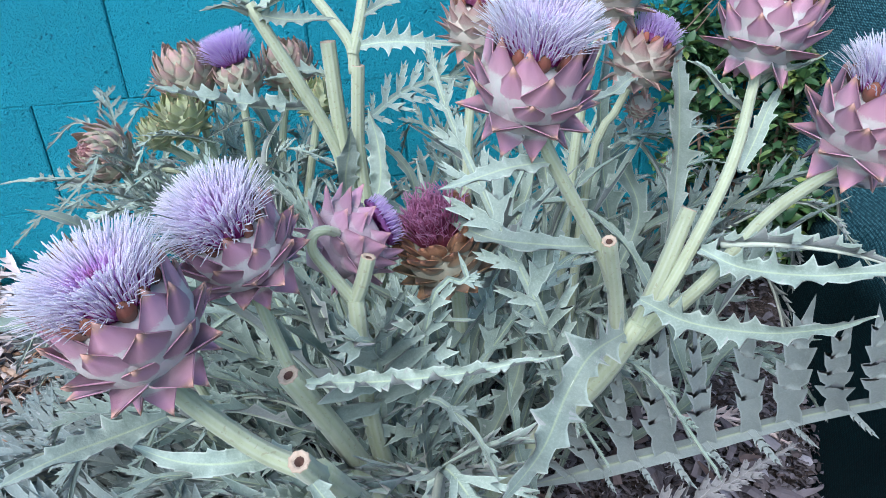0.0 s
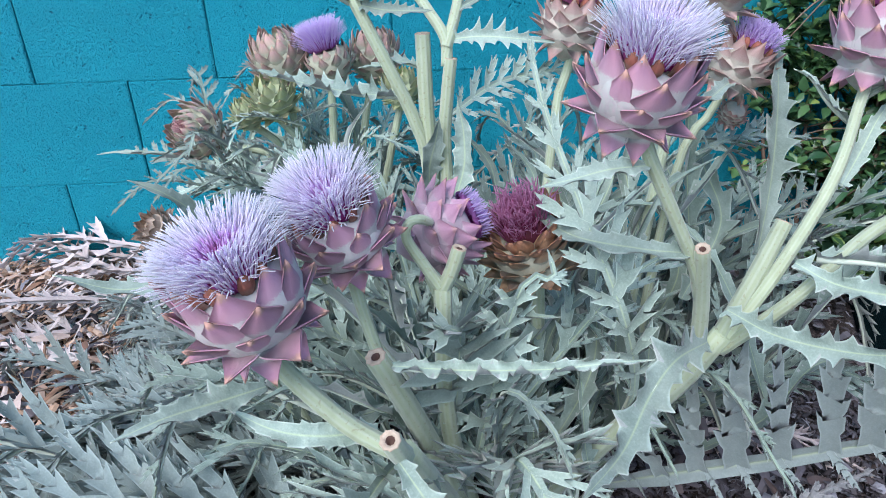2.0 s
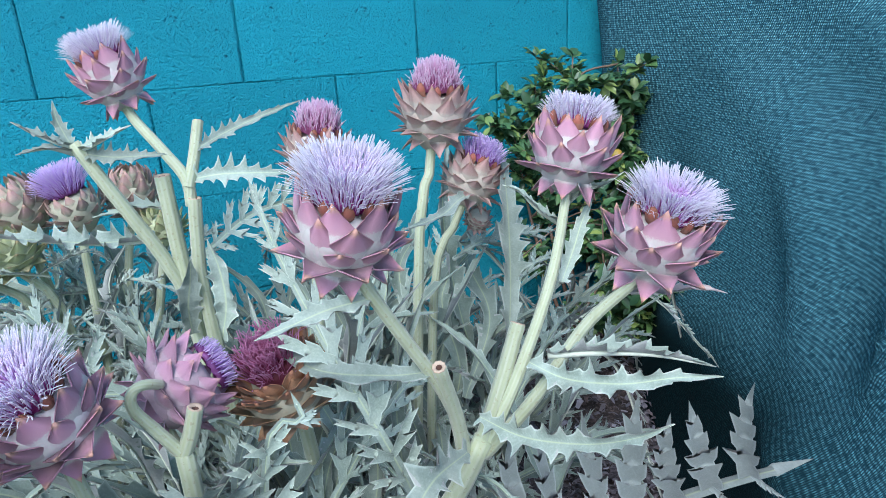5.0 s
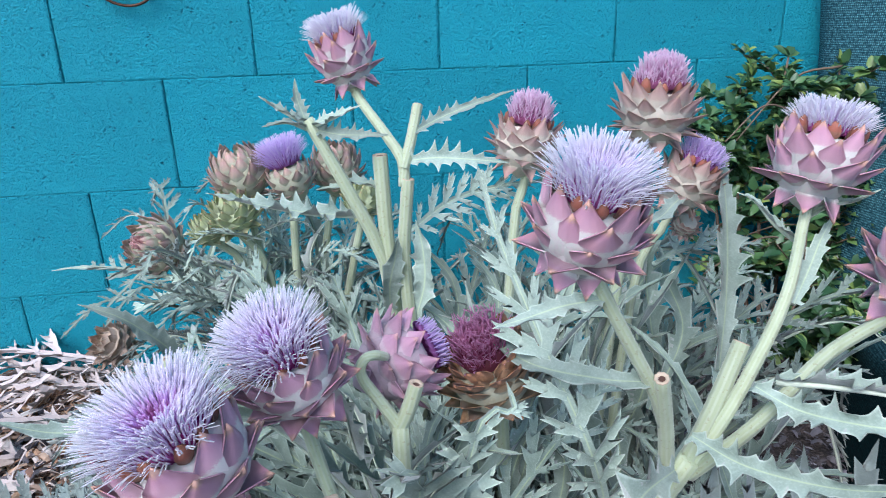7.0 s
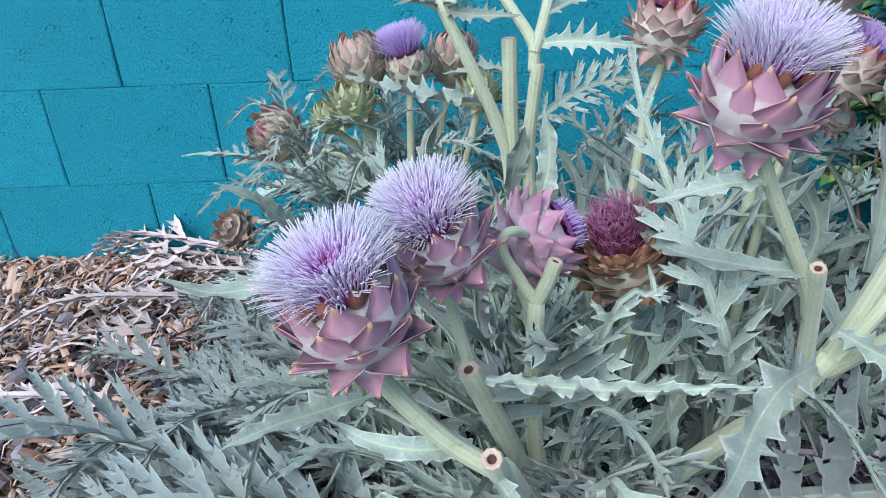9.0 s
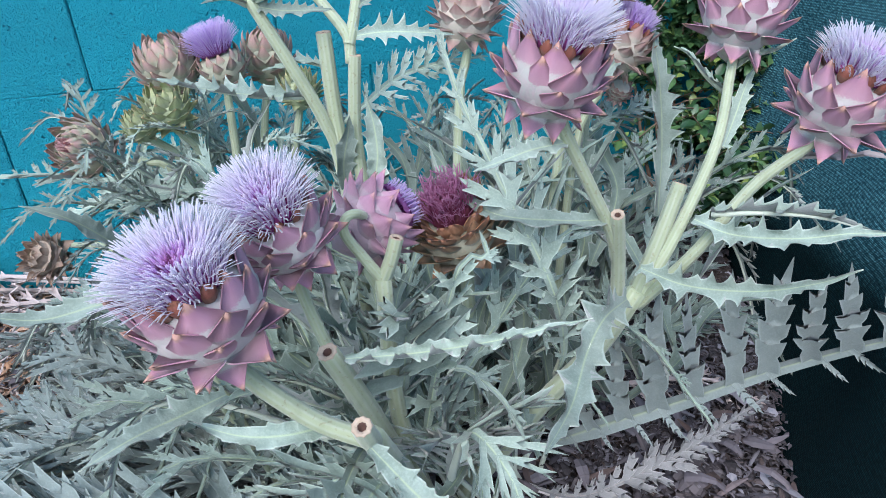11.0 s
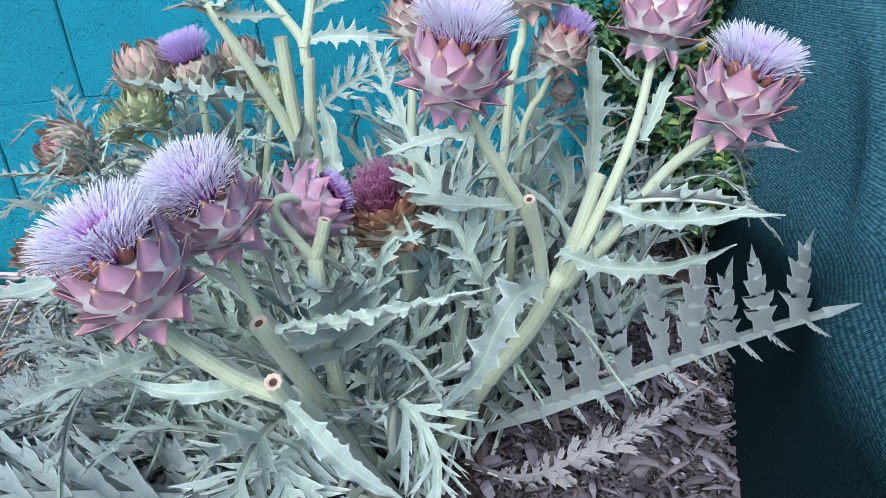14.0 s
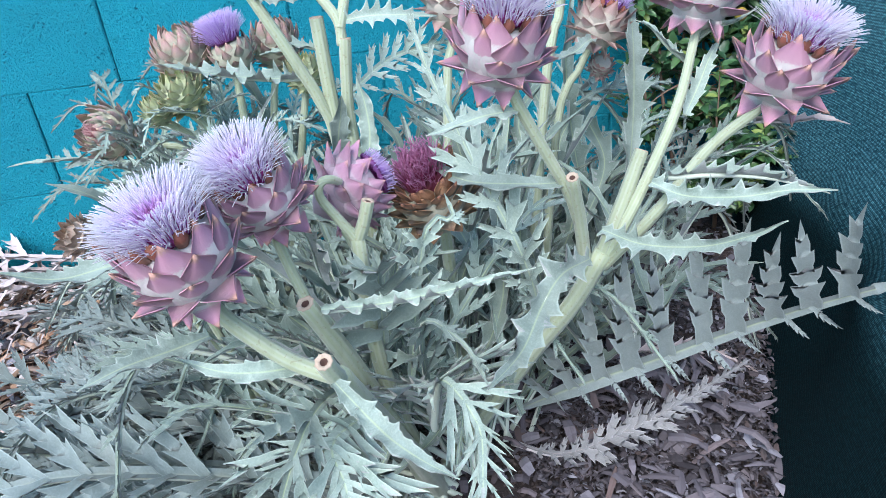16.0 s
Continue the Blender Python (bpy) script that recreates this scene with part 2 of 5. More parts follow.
def soil_material():
    m, n, b = material("mulch_soil", 0.9, 0.15)
    v = coords(n, 1.0)
    c = mix(n, noise_tex(n, v, 30.0, 6.0, 0.7), (0.03, 0.025, 0.024), (0.11, 0.092, 0.088))
    c = mix(n, ramp(n, noise_tex(n, v, 140.0, 3.0), [(0.5, (0.0,) * 3), (0.7, (0.7,) * 3)]), c, (0.25, 0.20, 0.18))
    n.links.new(c, b.inputs["Base Color"])
    bump(n, b, noise_tex(n, v, 70.0, 6.0, 0.7), 1.0, 0.012)
    return m


SOIL = soil_material()


def chip_material(name, stops, island=True):
    m, n, b = material(name, 0.85, 0.2)
    if island:
        g = n.nodes.new("ShaderNodeNewGeometry")
        r = g.outputs["Random Per Island"]
    else:
        o = n.nodes.new("ShaderNodeObjectInfo")
        r = o.outputs["Random"]
    c = ramp(n, r, stops)
    v = coords(n, 1.0)
    c = mix(n, ramp(n, noise_tex(n, v, 120.0, 4.0), [(0.3, (0.0,) * 3), (0.8, (0.3,) * 3)]), c, (0.13, 0.115, 0.118))
    n.links.new(c, b.inputs["Base Color"])
    bump(n, b, noise_tex(n, v, 260.0, 3.0), 0.5, 0.001)
    return m


GREY_STOPS = [(0.0, (0.023, 0.022, 0.025)), (0.3, (0.088, 0.080, 0.090)), (0.6, (0.167, 0.160, 0.184)), (0.75, (0.080, 0.059, 0.053)), (0.9, (0.191, 0.186, 0.210)), (1.0, (0.381, 0.388, 0.437))]
TAN_STOPS = [(0.0, (0.16, 0.085, 0.06)), (0.22, (0.44, 0.27, 0.16)), (0.45, (0.58, 0.42, 0.31)), (0.65, (0.36, 0.20, 0.12)), (0.85, (0.60, 0.50, 0.44)), (1.0, (0.70, 0.63, 0.58))]
CHIP_GREY, CHIP_TAN = chip_material("grey_leaf_litter", GREY_STOPS), chip_material("tan_bark_mulch", TAN_STOPS)
SCRAP = chip_material("mauve_leaf_scrap", [(0.0, (0.103, 0.093, 0.104)), (0.5, (0.199, 0.187, 0.211)), (0.75, (0.151, 0.106, 0.092)), (0.82, (0.215, 0.206, 0.230)), (1.0, (0.302, 0.299, 0.336))], False)
CHIP_GREY_ONE, CHIP_TAN_ONE = chip_material("grey_litter_piece", GREY_STOPS, False), chip_material("tan_bark_piece", TAN_STOPS, False)


def shrub_leaf_material(name, island):
    m, n, b = material(name, 0.38, 0.5)
    src = n.nodes.new("ShaderNodeNewGeometry").outputs["Random Per Island"] if island else n.nodes.new("ShaderNodeObjectInfo").outputs["Random"]
    c = ramp(n, src, [(0.0, (0.022, 0.070, 0.030)), (0.5, (0.050, 0.125, 0.048)), (0.85, (0.095, 0.19, 0.06)), (1.0, (0.24, 0.32, 0.08))])
    n.links.new(c, b.inputs["Base Color"])
    bump(n, b, noise_tex(n, coords(n), 200.0), 0.2, 0.001)
    return m


SHRUB_LEAF, SHRUB_LEAF_ONE = shrub_leaf_material("shrub_leaf_mass", True), shrub_leaf_material("shrub_leaf_green", False)
TWIG, _n, _b = material("shrub_twig", 0.8, 0.2)
_n.links.new(mix(_n, noise_tex(_n, coords(_n), 90.0), (0.10, 0.06, 0.04), (0.26, 0.19, 0.14)), _b.inputs["Base Color"])
METAL, _n, _b = material("rusty_dark_metal", 0.5, 0.5)
_b.inputs["Metallic"].default_value = 0.7
_n.links.new(mix(_n, noise_tex(_n, coords(_n), 150.0), (0.03, 0.018, 0.015), (0.16, 0.07, 0.04)), _b.inputs["Base Color"])
BRASS, _n, _b = material("tarnished_brass", 0.3, 0.5)
_b.inputs["Metallic"].default_value = 0.9
_n.links.new(mix(_n, noise_tex(_n, coords(_n), 200.0), (0.35, 0.25, 0.14), (0.62, 0.50, 0.34)), _b.inputs["Base Color"])
FRUIT, _n, _b = material("ripening_fruit_skin", 0.4, 0.4)
_n.links.new(mix(_n, noise_tex(_n, coords(_n), 60.0), (0.42, 0.22, 0.03), (0.20, 0.22, 0.04)), _b.inputs["Base Color"])


# ---- mesh tools ----
class Mesh:
    """Gathers vertices, faces, material slots and per-vertex values of one mesh."""

    def __init__(self):
        self.v, self.f, self.m, self.a, self.b = [], [], [], [], []

    def vert(self, p, a=0.0, b=0.5):
        self.v.append((p[0], p[1], p[2]))
        self.a.append(a)
        self.b.append(b)
        return len(self.v) - 1

    def face(self, ids, slot=0):
        self.f.append(tuple(ids))
        self.m.append(slot)

    def done(self, name, materials, first="rib", second="tone", smooth=True):
        me = bpy.data.meshes.new(name)
        me.from_pydata(self.v, [], self.f)
        for m in materials:
            me.materials.append(m)
        me.polygons.foreach_set("material_index", self.m)
        me.polygons.foreach_set("use_smooth", [smooth] * len(self.f))
        me.attributes.new(first, "FLOAT", "POINT").data.foreach_set("value", self.a)
        me.attributes.new(second, "FLOAT", "POINT").data.foreach_set("value", self.b)
        me.update()
        return me


def child(name, me, parent, label="", m=None):
    ob = new(name, me)
    ob.parent = parent
    if m is not None:
        ob.matrix_basis = m
    if label:
        tagged(ob, label)
    return ob


def part(name, bm, mat, parent, label=""):
    me = bpy.data.meshes.new(name)
    bm.to_mesh(me)
    bm.free()
    me.materials.append(mat)
    return child(name, me, parent, label)


def curve_points(ctrl, n):
    """n + 1 points on a smooth curve through the control points."""
    c = [Vector(p) for p in ctrl]
    if len(c) == 2:
        return [c[0].lerp(c[1], i / n) for i in range(n + 1)]
    ext = [2 * c[0] - c[1], *c, 2 * c[-1] - c[-2]]
    lens = [(c[i + 1] - c[i]).length for i in range(len(c) - 1)]
    total, out = sum(lens), []
    for i in range(n + 1):
        s, k = total * i / n, 0
        while k < len(lens) - 1 and s > lens[k]:
            s -= lens[k]
            k += 1
        u = min(1.0, s / max(lens[k], 1e-6))
        p0, p1, p2, p3 = ext[k : k + 4]
        out.append(0.5 * (2 * p1 + (p2 - p0) * u + (2 * p0 - 5 * p1 + 4 * p2 - p3) * u * u + (3 * p1 - p0 - 3 * p2 + p3) * u**3))
    return out


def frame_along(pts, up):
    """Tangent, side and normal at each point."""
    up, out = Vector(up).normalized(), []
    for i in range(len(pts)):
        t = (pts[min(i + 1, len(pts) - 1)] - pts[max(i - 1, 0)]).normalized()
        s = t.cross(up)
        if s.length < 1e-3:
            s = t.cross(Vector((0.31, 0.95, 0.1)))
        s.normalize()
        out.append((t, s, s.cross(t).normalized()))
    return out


def tube(g, pts, radii, sides=10, slot=0, ridges=0, depth=0.1, cap=True):
    """A tube, ribbed if ridges are given; returns the rings' vertex numbers."""
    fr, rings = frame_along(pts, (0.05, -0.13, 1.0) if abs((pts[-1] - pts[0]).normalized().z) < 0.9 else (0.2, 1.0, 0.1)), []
    for i, (p, (t, s, n)) in enumerate(zip(pts, fr)):
        r = radii[0] + (radii[-1] - radii[0]) * i / (len(pts) - 1) if len(radii) == 2 else radii[i]
        ring = []
        for k in range(sides):
            a = 2 * math.pi * k / sides
            w = math.cos(ridges * a) if ridges else 0.0
            q = r * (1 + depth * w)
            ring.append(g.vert(p + (s * math.cos(a) + n * math.sin(a)) * q, 0.5 - 0.5 * w if ridges else 0.0))
        rings.append(ring)
    for a, b in zip(rings, rings[1:]):
        for k in range(sides):
            g.face((a[k], a[(k + 1) % sides], b[(k + 1) % sides], b[k]), slot)
    if cap:
        g.face(list(reversed(rings[0])), slot)
        g.face(rings[-1], slot)
    return rings


# ---- leaves ----
LEAF_MATS = [LEAF_TOP, LEAF_UNDER, LEAF_RIB]


def close_under(g, first_v, first_f, normals, thick=0.0009):
    """Adds the under face of the blade made since first_v and first_f."""
    count = len(g.v) - first_v
    for i in range(count):
        p, nrm = Vector(g.v[first_v + i]), normals[i]
        g.vert(p - nrm * thick, g.a[first_v + i])
    for f in list(g.f[first_f:]):
        g.face([i + count for i in reversed(f)], 1)


def lobed_leaf(ctrl, up=(0, 0, 1), width=0.12, lobes=11, fold=0.5, lobe_w=0.2, droop=0.35, teeth=3, seed=0, bare=0.08, rib=0.006, mats=None, jag=1.0, ratio=1.0, angle=(66, 28), taper=0.72, wild=0.14, foot=0.62):
    """A deeply cut leaf: a midrib with toothed lobes on both sides, folded up from the rib by fold (radians)."""
    rng, g = random.Random(seed), Mesh()
    n = 28
    pts = curve_points(ctrl, n)
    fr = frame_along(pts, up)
    folds = fold if isinstance(fold, tuple) else (fold, fold)
    normals = []

    def put(p, nrm, a):
        normals.append(nrm)
        return g.vert(p, a)

    def at(s):
        x = min(max(s, 0.0), 1.0) * n
        i = min(int(x), n - 1)
        return pts[i].lerp(pts[i + 1], x - i), fr[i if x - i < 0.5 else i + 1]

    length = sum((b - a).length for a, b in zip(pts, pts[1:]))
    for side in (-1, 1):
        fo = folds[0] if side < 0 else folds[1]
        # narrow wing of blade along the rib
        prev = None
        for i in range(n + 1):
            s = i / n
            t, sd, nm = fr[i]
            w = width * 0.09 * (min(1.0, s / 0.25)) * (1.0 - 0.75 * s) + 0.001
            lat = sd * side * math.cos(fo) + nm * math.sin(fo)
            nn = (nm * math.cos(fo) - sd * side * math.sin(fo)).normalized()
            now = (put(pts[i], nn, 1.0), put(pts[i] + lat * w, nn, 0.55))
            if prev and s > bare * 0.5:
                q = (prev[0], prev[1], now[1], now[0])
                g.face(q if side < 0 else tuple(reversed(q)))
            prev = now
        for k in range(lobes):
            s = bare + (1 - bare) * (k + 0.35 + 0.3 * rng.random() * (0.5 if side < 0 else 1.0)) / lobes
            s = min(s, 0.985)
            p, (t, sd, nm) = at(s)
            prof = (0.35 + 0.65 * min(1.0, (s - bare * 0.5) / 0.3)) * (1.0 - taper * max(0.0, (s - 0.45) / 0.55) ** 1.3)
            ln = width * prof * rng.uniform(1 - 2 * wild, 1 + wild) * (ratio if side > 0 else 1.0)
            ang = radians(angle[0] + (angle[1] - angle[0]) * s + rng.uniform(-80, 80) * wild)
            fo2 = fo + rng.uniform(-1.6, 1.6) * wild
            lat = sd * side * math.cos(fo2) + nm * math.sin(fo2)
            d = (t * math.cos(ang) + lat * math.sin(ang)).normalized()
            nn = (nm * math.cos(fo2) - sd * side * math.sin(fo2)).normalized()
            across = nn.cross(d).normalized()
            if across.dot(t) < 0:
                across = -across
            tw = rng.uniform(-1.2, 1.2)
            hw0 = ln * lobe_w * 0.62 * rng.uniform(0.85, 1.2)
            dr = droop * rng.uniform(0.5, 1.4)
            sickle = rng.uniform(0.02, 0.22)
            outline = [(0.0, 1.0, 0.0), (0.10, 1.0, 0.0)]
            for q in range(teeth):
                u0, w = 0.13 + 0.68 * q / teeth, 0.68 / teeth
                out = jag * (0.95 - 0.40 * q / teeth) * rng.uniform(0.5, 1.3)
                outline += [(u0 + w * 0.22, 0.86, 0.0), (u0 + w * 0.48, 0.98 + 0.28 * out, 0.05 * w), (u0 + w * 0.76, 0.95 + out, 0.60 * w), (u0 + w * 0.82, 0.84, 0.0)]
            outline += [(0.86, 0.95, 0.0), (0.94, 0.9, 0.0), (1.0, 0.0, 0.0)]
            prev = None
            for u, big, fw in outline:
                c = p + d * (ln * u * (1 - 0.10 * dr * u)) - nn * (dr * ln * 0.5 * u * u) + across * (sickle * ln * u * u)
                shape = foot + (1 - foot) * math.sin(1.5708 * u / 0.4) if u < 0.4 else max(0.0, 1.0 - ((u - 0.4) / 0.6) ** 1.7)
                hw = hw0 * shape
                a2 = across * math.cos(tw * u) + nn * math.sin(tw * u)
                if u == 1.0:
                    now = (put(c, nn, 0.5),)
                else:
                    lift = nn * (hw0 * 0.45 * big * shape)
                    r1, r2 = rng.uniform(0.85, 1.15), rng.uniform(0.85, 1.15)
                    now = (put(c - a2 * hw * big * r1 + d * (ln * fw) + lift, nn, 0.0), put(c, nn, 0.92 - 0.3 * u), put(c + a2 * hw * big * r2 + d * (ln * fw * 0.8) + lift, nn, 0.0))
                if prev:
                    flip = across.cross(d).dot(nn) < 0
                    quads = [(prev[0], prev[1], now[1], now[0]), (prev[1], prev[2], now[2], now[1])] if len(now) == 3 else [(prev[0], prev[1], now[0]), (prev[1], prev[2], now[0])]
                    for q in quads:
                        g.face(tuple(reversed(q)) if flip else q)
                prev = now
    # end lobe
    p, (t, sd, nm) = at(1.0)
    e = [put(p - sd * width * 0.035, nm, 0.1), put(p + t * width * 0.20 - nm * width * 0.05, nm, 0.4), put(p + sd * width * 0.035, nm, 0.1), put(p - t * width * 0.1, nm, 0.9)]
    g.face((e[3], e[2], e[1], e[0]))
    close_under(g, 0, 0, normals)
    under = [q - f[2] * (rib * 0.98 * (1 - 0.8 * i / n)) for i, (q, f) in enumerate(zip(pts, fr))]
    tube(g, under, [rib * (1 - 0.82 * i / n) for i in range(n + 1)], 7, 2)
    return g.done("leaf", mats or LEAF_MATS)


def strap_leaf(ctrl, up=(0, 0, 1), width=0.022, teeth=11, fold=0.5, ruffle=0.25, seed=0, rib=0.003, tooth=0.8, mats=None, broad=0.35):
    """A narrow stem leaf with a wavy margin of forward-pointing teeth and a pale rib."""
    rng, g = random.Random(seed), Mesh()
    size = {-1: [rng.uniform(0.1, 1.35) for _ in range(teeth + 2)], 1: [rng.uniform(0.1, 1.35) for _ in range(teeth + 2)]}
    stops = sorted((k + f) / teeth for k in range(teeth) for f in (0.0, 0.17, 0.25, 0.5, 0.72, 0.80)) + [1.0]
    n = len(stops) - 1
    fine = curve_points(ctrl, 60)
    pts = []
    for v in stops:
        i = min(int(v * 60), 59)
        pts.append(fine[i].lerp(fine[i + 1], v * 60 - i))
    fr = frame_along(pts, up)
    folds = fold if isinstance(fold, tuple) else (fold, fold)
    normals, prev, ph = [], None, rng.uniform(0, 6)
    for i, s in enumerate(stops):
        t, sd, nm = fr[i]
        if s < broad:
            w = width * (0.45 + 0.55 * math.sin(0.5 * math.pi * s / broad))
        else:
            w = width * max(0.0, 1 - ((s - broad) / (1 - broad)) ** 1.6)
        row = []
        for side in (-1, 1):
            fo = folds[0] if side < 0 else folds[1]
            lat = sd * side * math.cos(fo) + nm * math.sin(fo)
            nn = (nm * math.cos(fo) - sd * side * math.sin(fo)).normalized()
            x = s * teeth + (0.2 if side < 0 else 0.75)
            h = min(1.0, (x + 1e-6) % 1.0 / 0.92) ** 2.2
            ext = 0.80 + 1.25 * tooth * size[side][int(x + 1e-6)] * h * (1 - 0.5 * s)
            wave = nn * (w * ruffle * (math.sin(teeth * 2.3 * s + ph + 1.6 * side) + 1.1 * h))
            row.append((pts[i] + lat * w * ext + wave, nn, pts[i] + lat * w * 0.45))
        l, r = row
        ids = []
        for p, nn, a in ((l[0], l[1], 0.0), (l[2], l[1], 0.55), (pts[i], nm, 1.0), (r[2], r[1], 0.55), (r[0], r[1], 0.0)):
            normals.append(nn)
            ids.append(g.vert(p, a))
        if prev:
            for k in range(4):
                g.face((prev[k], prev[k + 1], ids[k + 1], ids[k]))
        prev = ids
    close_under(g, 0, 0, normals)
    under = [q - f[2] * (rib * 1.0 * (1 - 0.85 * i / n)) for i, (q, f) in enumerate(zip(pts, fr))]
    tube(g, under[::3], [max(0.0004, rib * (1 - 0.85 * i / n)) for i in range(0, n + 1, 3)], 7, 2)
    return g.done("leaf", mats or LEAF_MATS)


# ---- stems ----
def stem(plant, ctrl, r0, r1, name="stem", label=""):
    pts = curve_points(ctrl, 6 * (len(ctrl) - 1))
    g = Mesh()
    tube(g, pts, (r0, r1), 27, 0, 9, 0.07)
    return child(name, g.done(name, [STEM]), plant, label)


def cut_stalk(plant, ctrl, r0, r1, label="stalk cut off square with a brown hollow end"):
    """A stalk that was cut off: ribbed outside, with a pale rim and a dark pith hole."""
    pts = curve_points(ctrl, 6 * (len(ctrl) - 1))
    g = Mesh()
    rings = tube(g, pts, (r0, r1), 27, 0, 9, 0.07, cap=False)
    axis, c, k = (pts[-1] - pts[-2]).normalized(), pts[-1], 27
    sc = lambda ring, f, d: [g.vert(c + (Vector(g.v[i]) - c) * f + axis * d) for i in ring]
    lip, inner, pit = sc(rings[-1], 0.93, 0.0012), sc(rings[-1], 0.45, -0.0005), sc(rings[-1], 0.34, -0.006)
    for a, b, slot in ((rings[-1], lip, 1), (lip, inner, 1), (inner, pit, 2)):
        for i in range(k):
            g.face((a[i], a[(i + 1) % k], b[(i + 1) % k], b[i]), slot)
    g.face(pit, 2)
    return child("cut_stalk", g.done("cut_stalk", [STEM, CUT, PITH]), plant, label)


# ---- flower heads ----
def bract_mesh(mat, wide=0.78, curve=0.22, point=1.0, thick=0.07, hook=0.0):
    """One scale of a flower head, 1 long along +y, its outer face to +z."""
    g, rows, cols = Mesh(), 8, 5
    top, low = [], []
    for j in range(rows + 1):
        u = j / rows
        w = 0.5 * wide * (0.84 + 0.36 * u if u < 0.44 else max(0.0, 1.0 - (u - 0.44) / 0.56) ** (1.12 / point))
        z = -curve * (u - 0.35) ** 2 * 1.2 + hook * u**3
        a, b = [], []
        if j == rows:
            i = g.vert((0, 1.0, z), 1.0)
            top.append([i] * cols)
            low.append([i] * cols)
            continue
        for k in range(cols):
            x = -1 + 2 * k / (cols - 1)
            zz = z - 0.36 * w * x * x
            a.append(g.vert((w * x, u, zz + thick * 0.5 * (1 - x * x * 0.8)), u))
            b.append(g.vert((w * x * 0.96, u, zz - thick * (1 - u * 0.6) * (1 - 0.8 * x * x)), u))
        top.append(a)
        low.append(b)
    for j in range(rows):
        for k in range(cols - 1):
            q = (top[j][k], top[j][k + 1], top[j + 1][k + 1], top[j + 1][k])
            g.face(q if j < rows - 1 else q[:3])
    for j in range(rows):
        q = (low[j][cols - 1], low[j][0], low[j + 1][0], low[j + 1][cols - 1])
        g.face(q if j < rows - 1 else q[:3])
        for k0, flip in ((0, True), (cols - 1, False)):
            q = [top[j][k0], low[j][k0], low[j + 1][k0], top[j + 1][k0]]
            q = q if j < rows - 1 else q[:3]
            g.face(tuple(q if flip else reversed(q)))
    return g.done("bract", [mat], "along", "tone")


def core_mesh(r, tall, mat, foot=0.4):
    """The round body that carries the scales."""
    bm = bmesh.new()
    bmesh.ops.create_uvsphere(bm, u_segments=18, v_segments=12, radius=r)
    for v in bm.verts:
        v.co.z *= tall
        if v.co.z > r * 0.55 * tall:
            v.co.z = r * 0.55 * tall + (v.co.z - r * 0.55 * tall) * 0.15
        if v.co.z < 0:
            v.co.z *= 1.0 + foot * max(0.0, 1 - math.hypot(v.co.x, v.co.y) / r)
    for f in bm.faces:
        f.smooth = True
    me = bpy.data.meshes.new("flower_head")
    bm.to_mesh(me)
    bm.free()
    me.materials.append(mat)
    return me


def floret_mesh(mat, r_base, r_top, tall, count, dish=0.0, seed=0, thick=0.00078, messy=0.0):
    """A brush of fine filaments that fan out from a disc; the middle ones are shorter and not yet open."""
    rng, g = random.Random(seed), Mesh()
    for i in range(count):
        q = math.sqrt((i + 0.5) / count)
        a = i * 2.399963 + rng.uniform(-0.10, 0.10)
        out, side = Vector((math.cos(a), math.sin(a), 0)), Vector((-math.sin(a), math.cos(a), 0))
        b = out * (q * r_base)
        h = tall * (1 - dish * max(0.0, 1 - q / 0.85) ** 0.7) * (1 - 0.60 * max(0.0, (q - 0.66) / 0.34) ** 1.7) * rng.uniform(0.86, 1.08)
        reach = r_top * (q * 0.92 + 0.08 * q**3) * rng.uniform(0.93, 1.05)
        jit = 0.0013 + messy
        tip = out * reach + Vector((0, 0, h)) + side * rng.gauss(0, jit) + out * rng.gauss(0, jit)
        mid = b.lerp(tip, 0.5) + Vector((0, 0, h * 0.13)) - out * (0.10 * max(0.0, reach - q * r_base)) + side * rng.gauss(0, 0.0007 + messy * 0.6)
        late = mid.lerp(tip, 0.55) + Vector((0, 0, h * 0.025)) + side * rng.gauss(0, 0.0006 + messy * 0.4)
        tone = rng.random()
        full = 1.0 - max(0.0, dish) * 1.42 * max(0.0, 1.0 - q / 0.66) ** 0.5 - 0.10 * tone + 0.9 * q**4
        rad = (out + Vector((0, 0, 0.2))).normalized()
        rings = []
        for p, at, w in ((b, 0.0, 1.0), (b.lerp(mid, 0.6), 0.28, 0.85), (mid, 0.50, 0.85), (late, 0.76, 0.95), (mid.lerp(tip, 0.93), 0.96, 0.8)):
            rings.append([g.vert(p + (side * math.cos(k * 2.094) + rad * math.sin(k * 2.094)) * thick * w, min(1.0, at * full), tone) for k in range(3)])
        end = g.vert(tip, min(1.0, full), tone)
        for r1, r2 in zip(rings, rings[1:]):
            for k in range(3):
                g.face((r1[k], r1[(k + 1) % 3], r2[(k + 1) % 3], r2[k]))
        for k in range(3):
            g.face((rings[-1][k], rings[-1][(k + 1) % 3], end))
    # the dark packed foot of the brush
    seg, body = 40, []
    for wide, z in ((0.98, 0.0), (1.04, 0.12), (0.95, 0.24), (0.70, 0.32), (0.30, 0.34)):
        body.append([g.vert((math.cos(k * 2 * math.pi / seg) * r_base * wide, math.sin(k * 2 * math.pi / seg) * r_base * wide, tall * z * (1 - 0.4 * dish) + rng.uniform(-0.0015, 0.0015)), rng.uniform(0.0, 0.16), rng.random()) for k in range(seg)])
    for r1, r2 in zip(body, body[1:]):
        for k in range(seg):
            g.face((r1[k], r1[(k + 1) % seg], r2[(k + 1) % seg], r2[k]))
    g.face(body[-1])
    return g.done("floret_brush", [mat], "along", "tone")


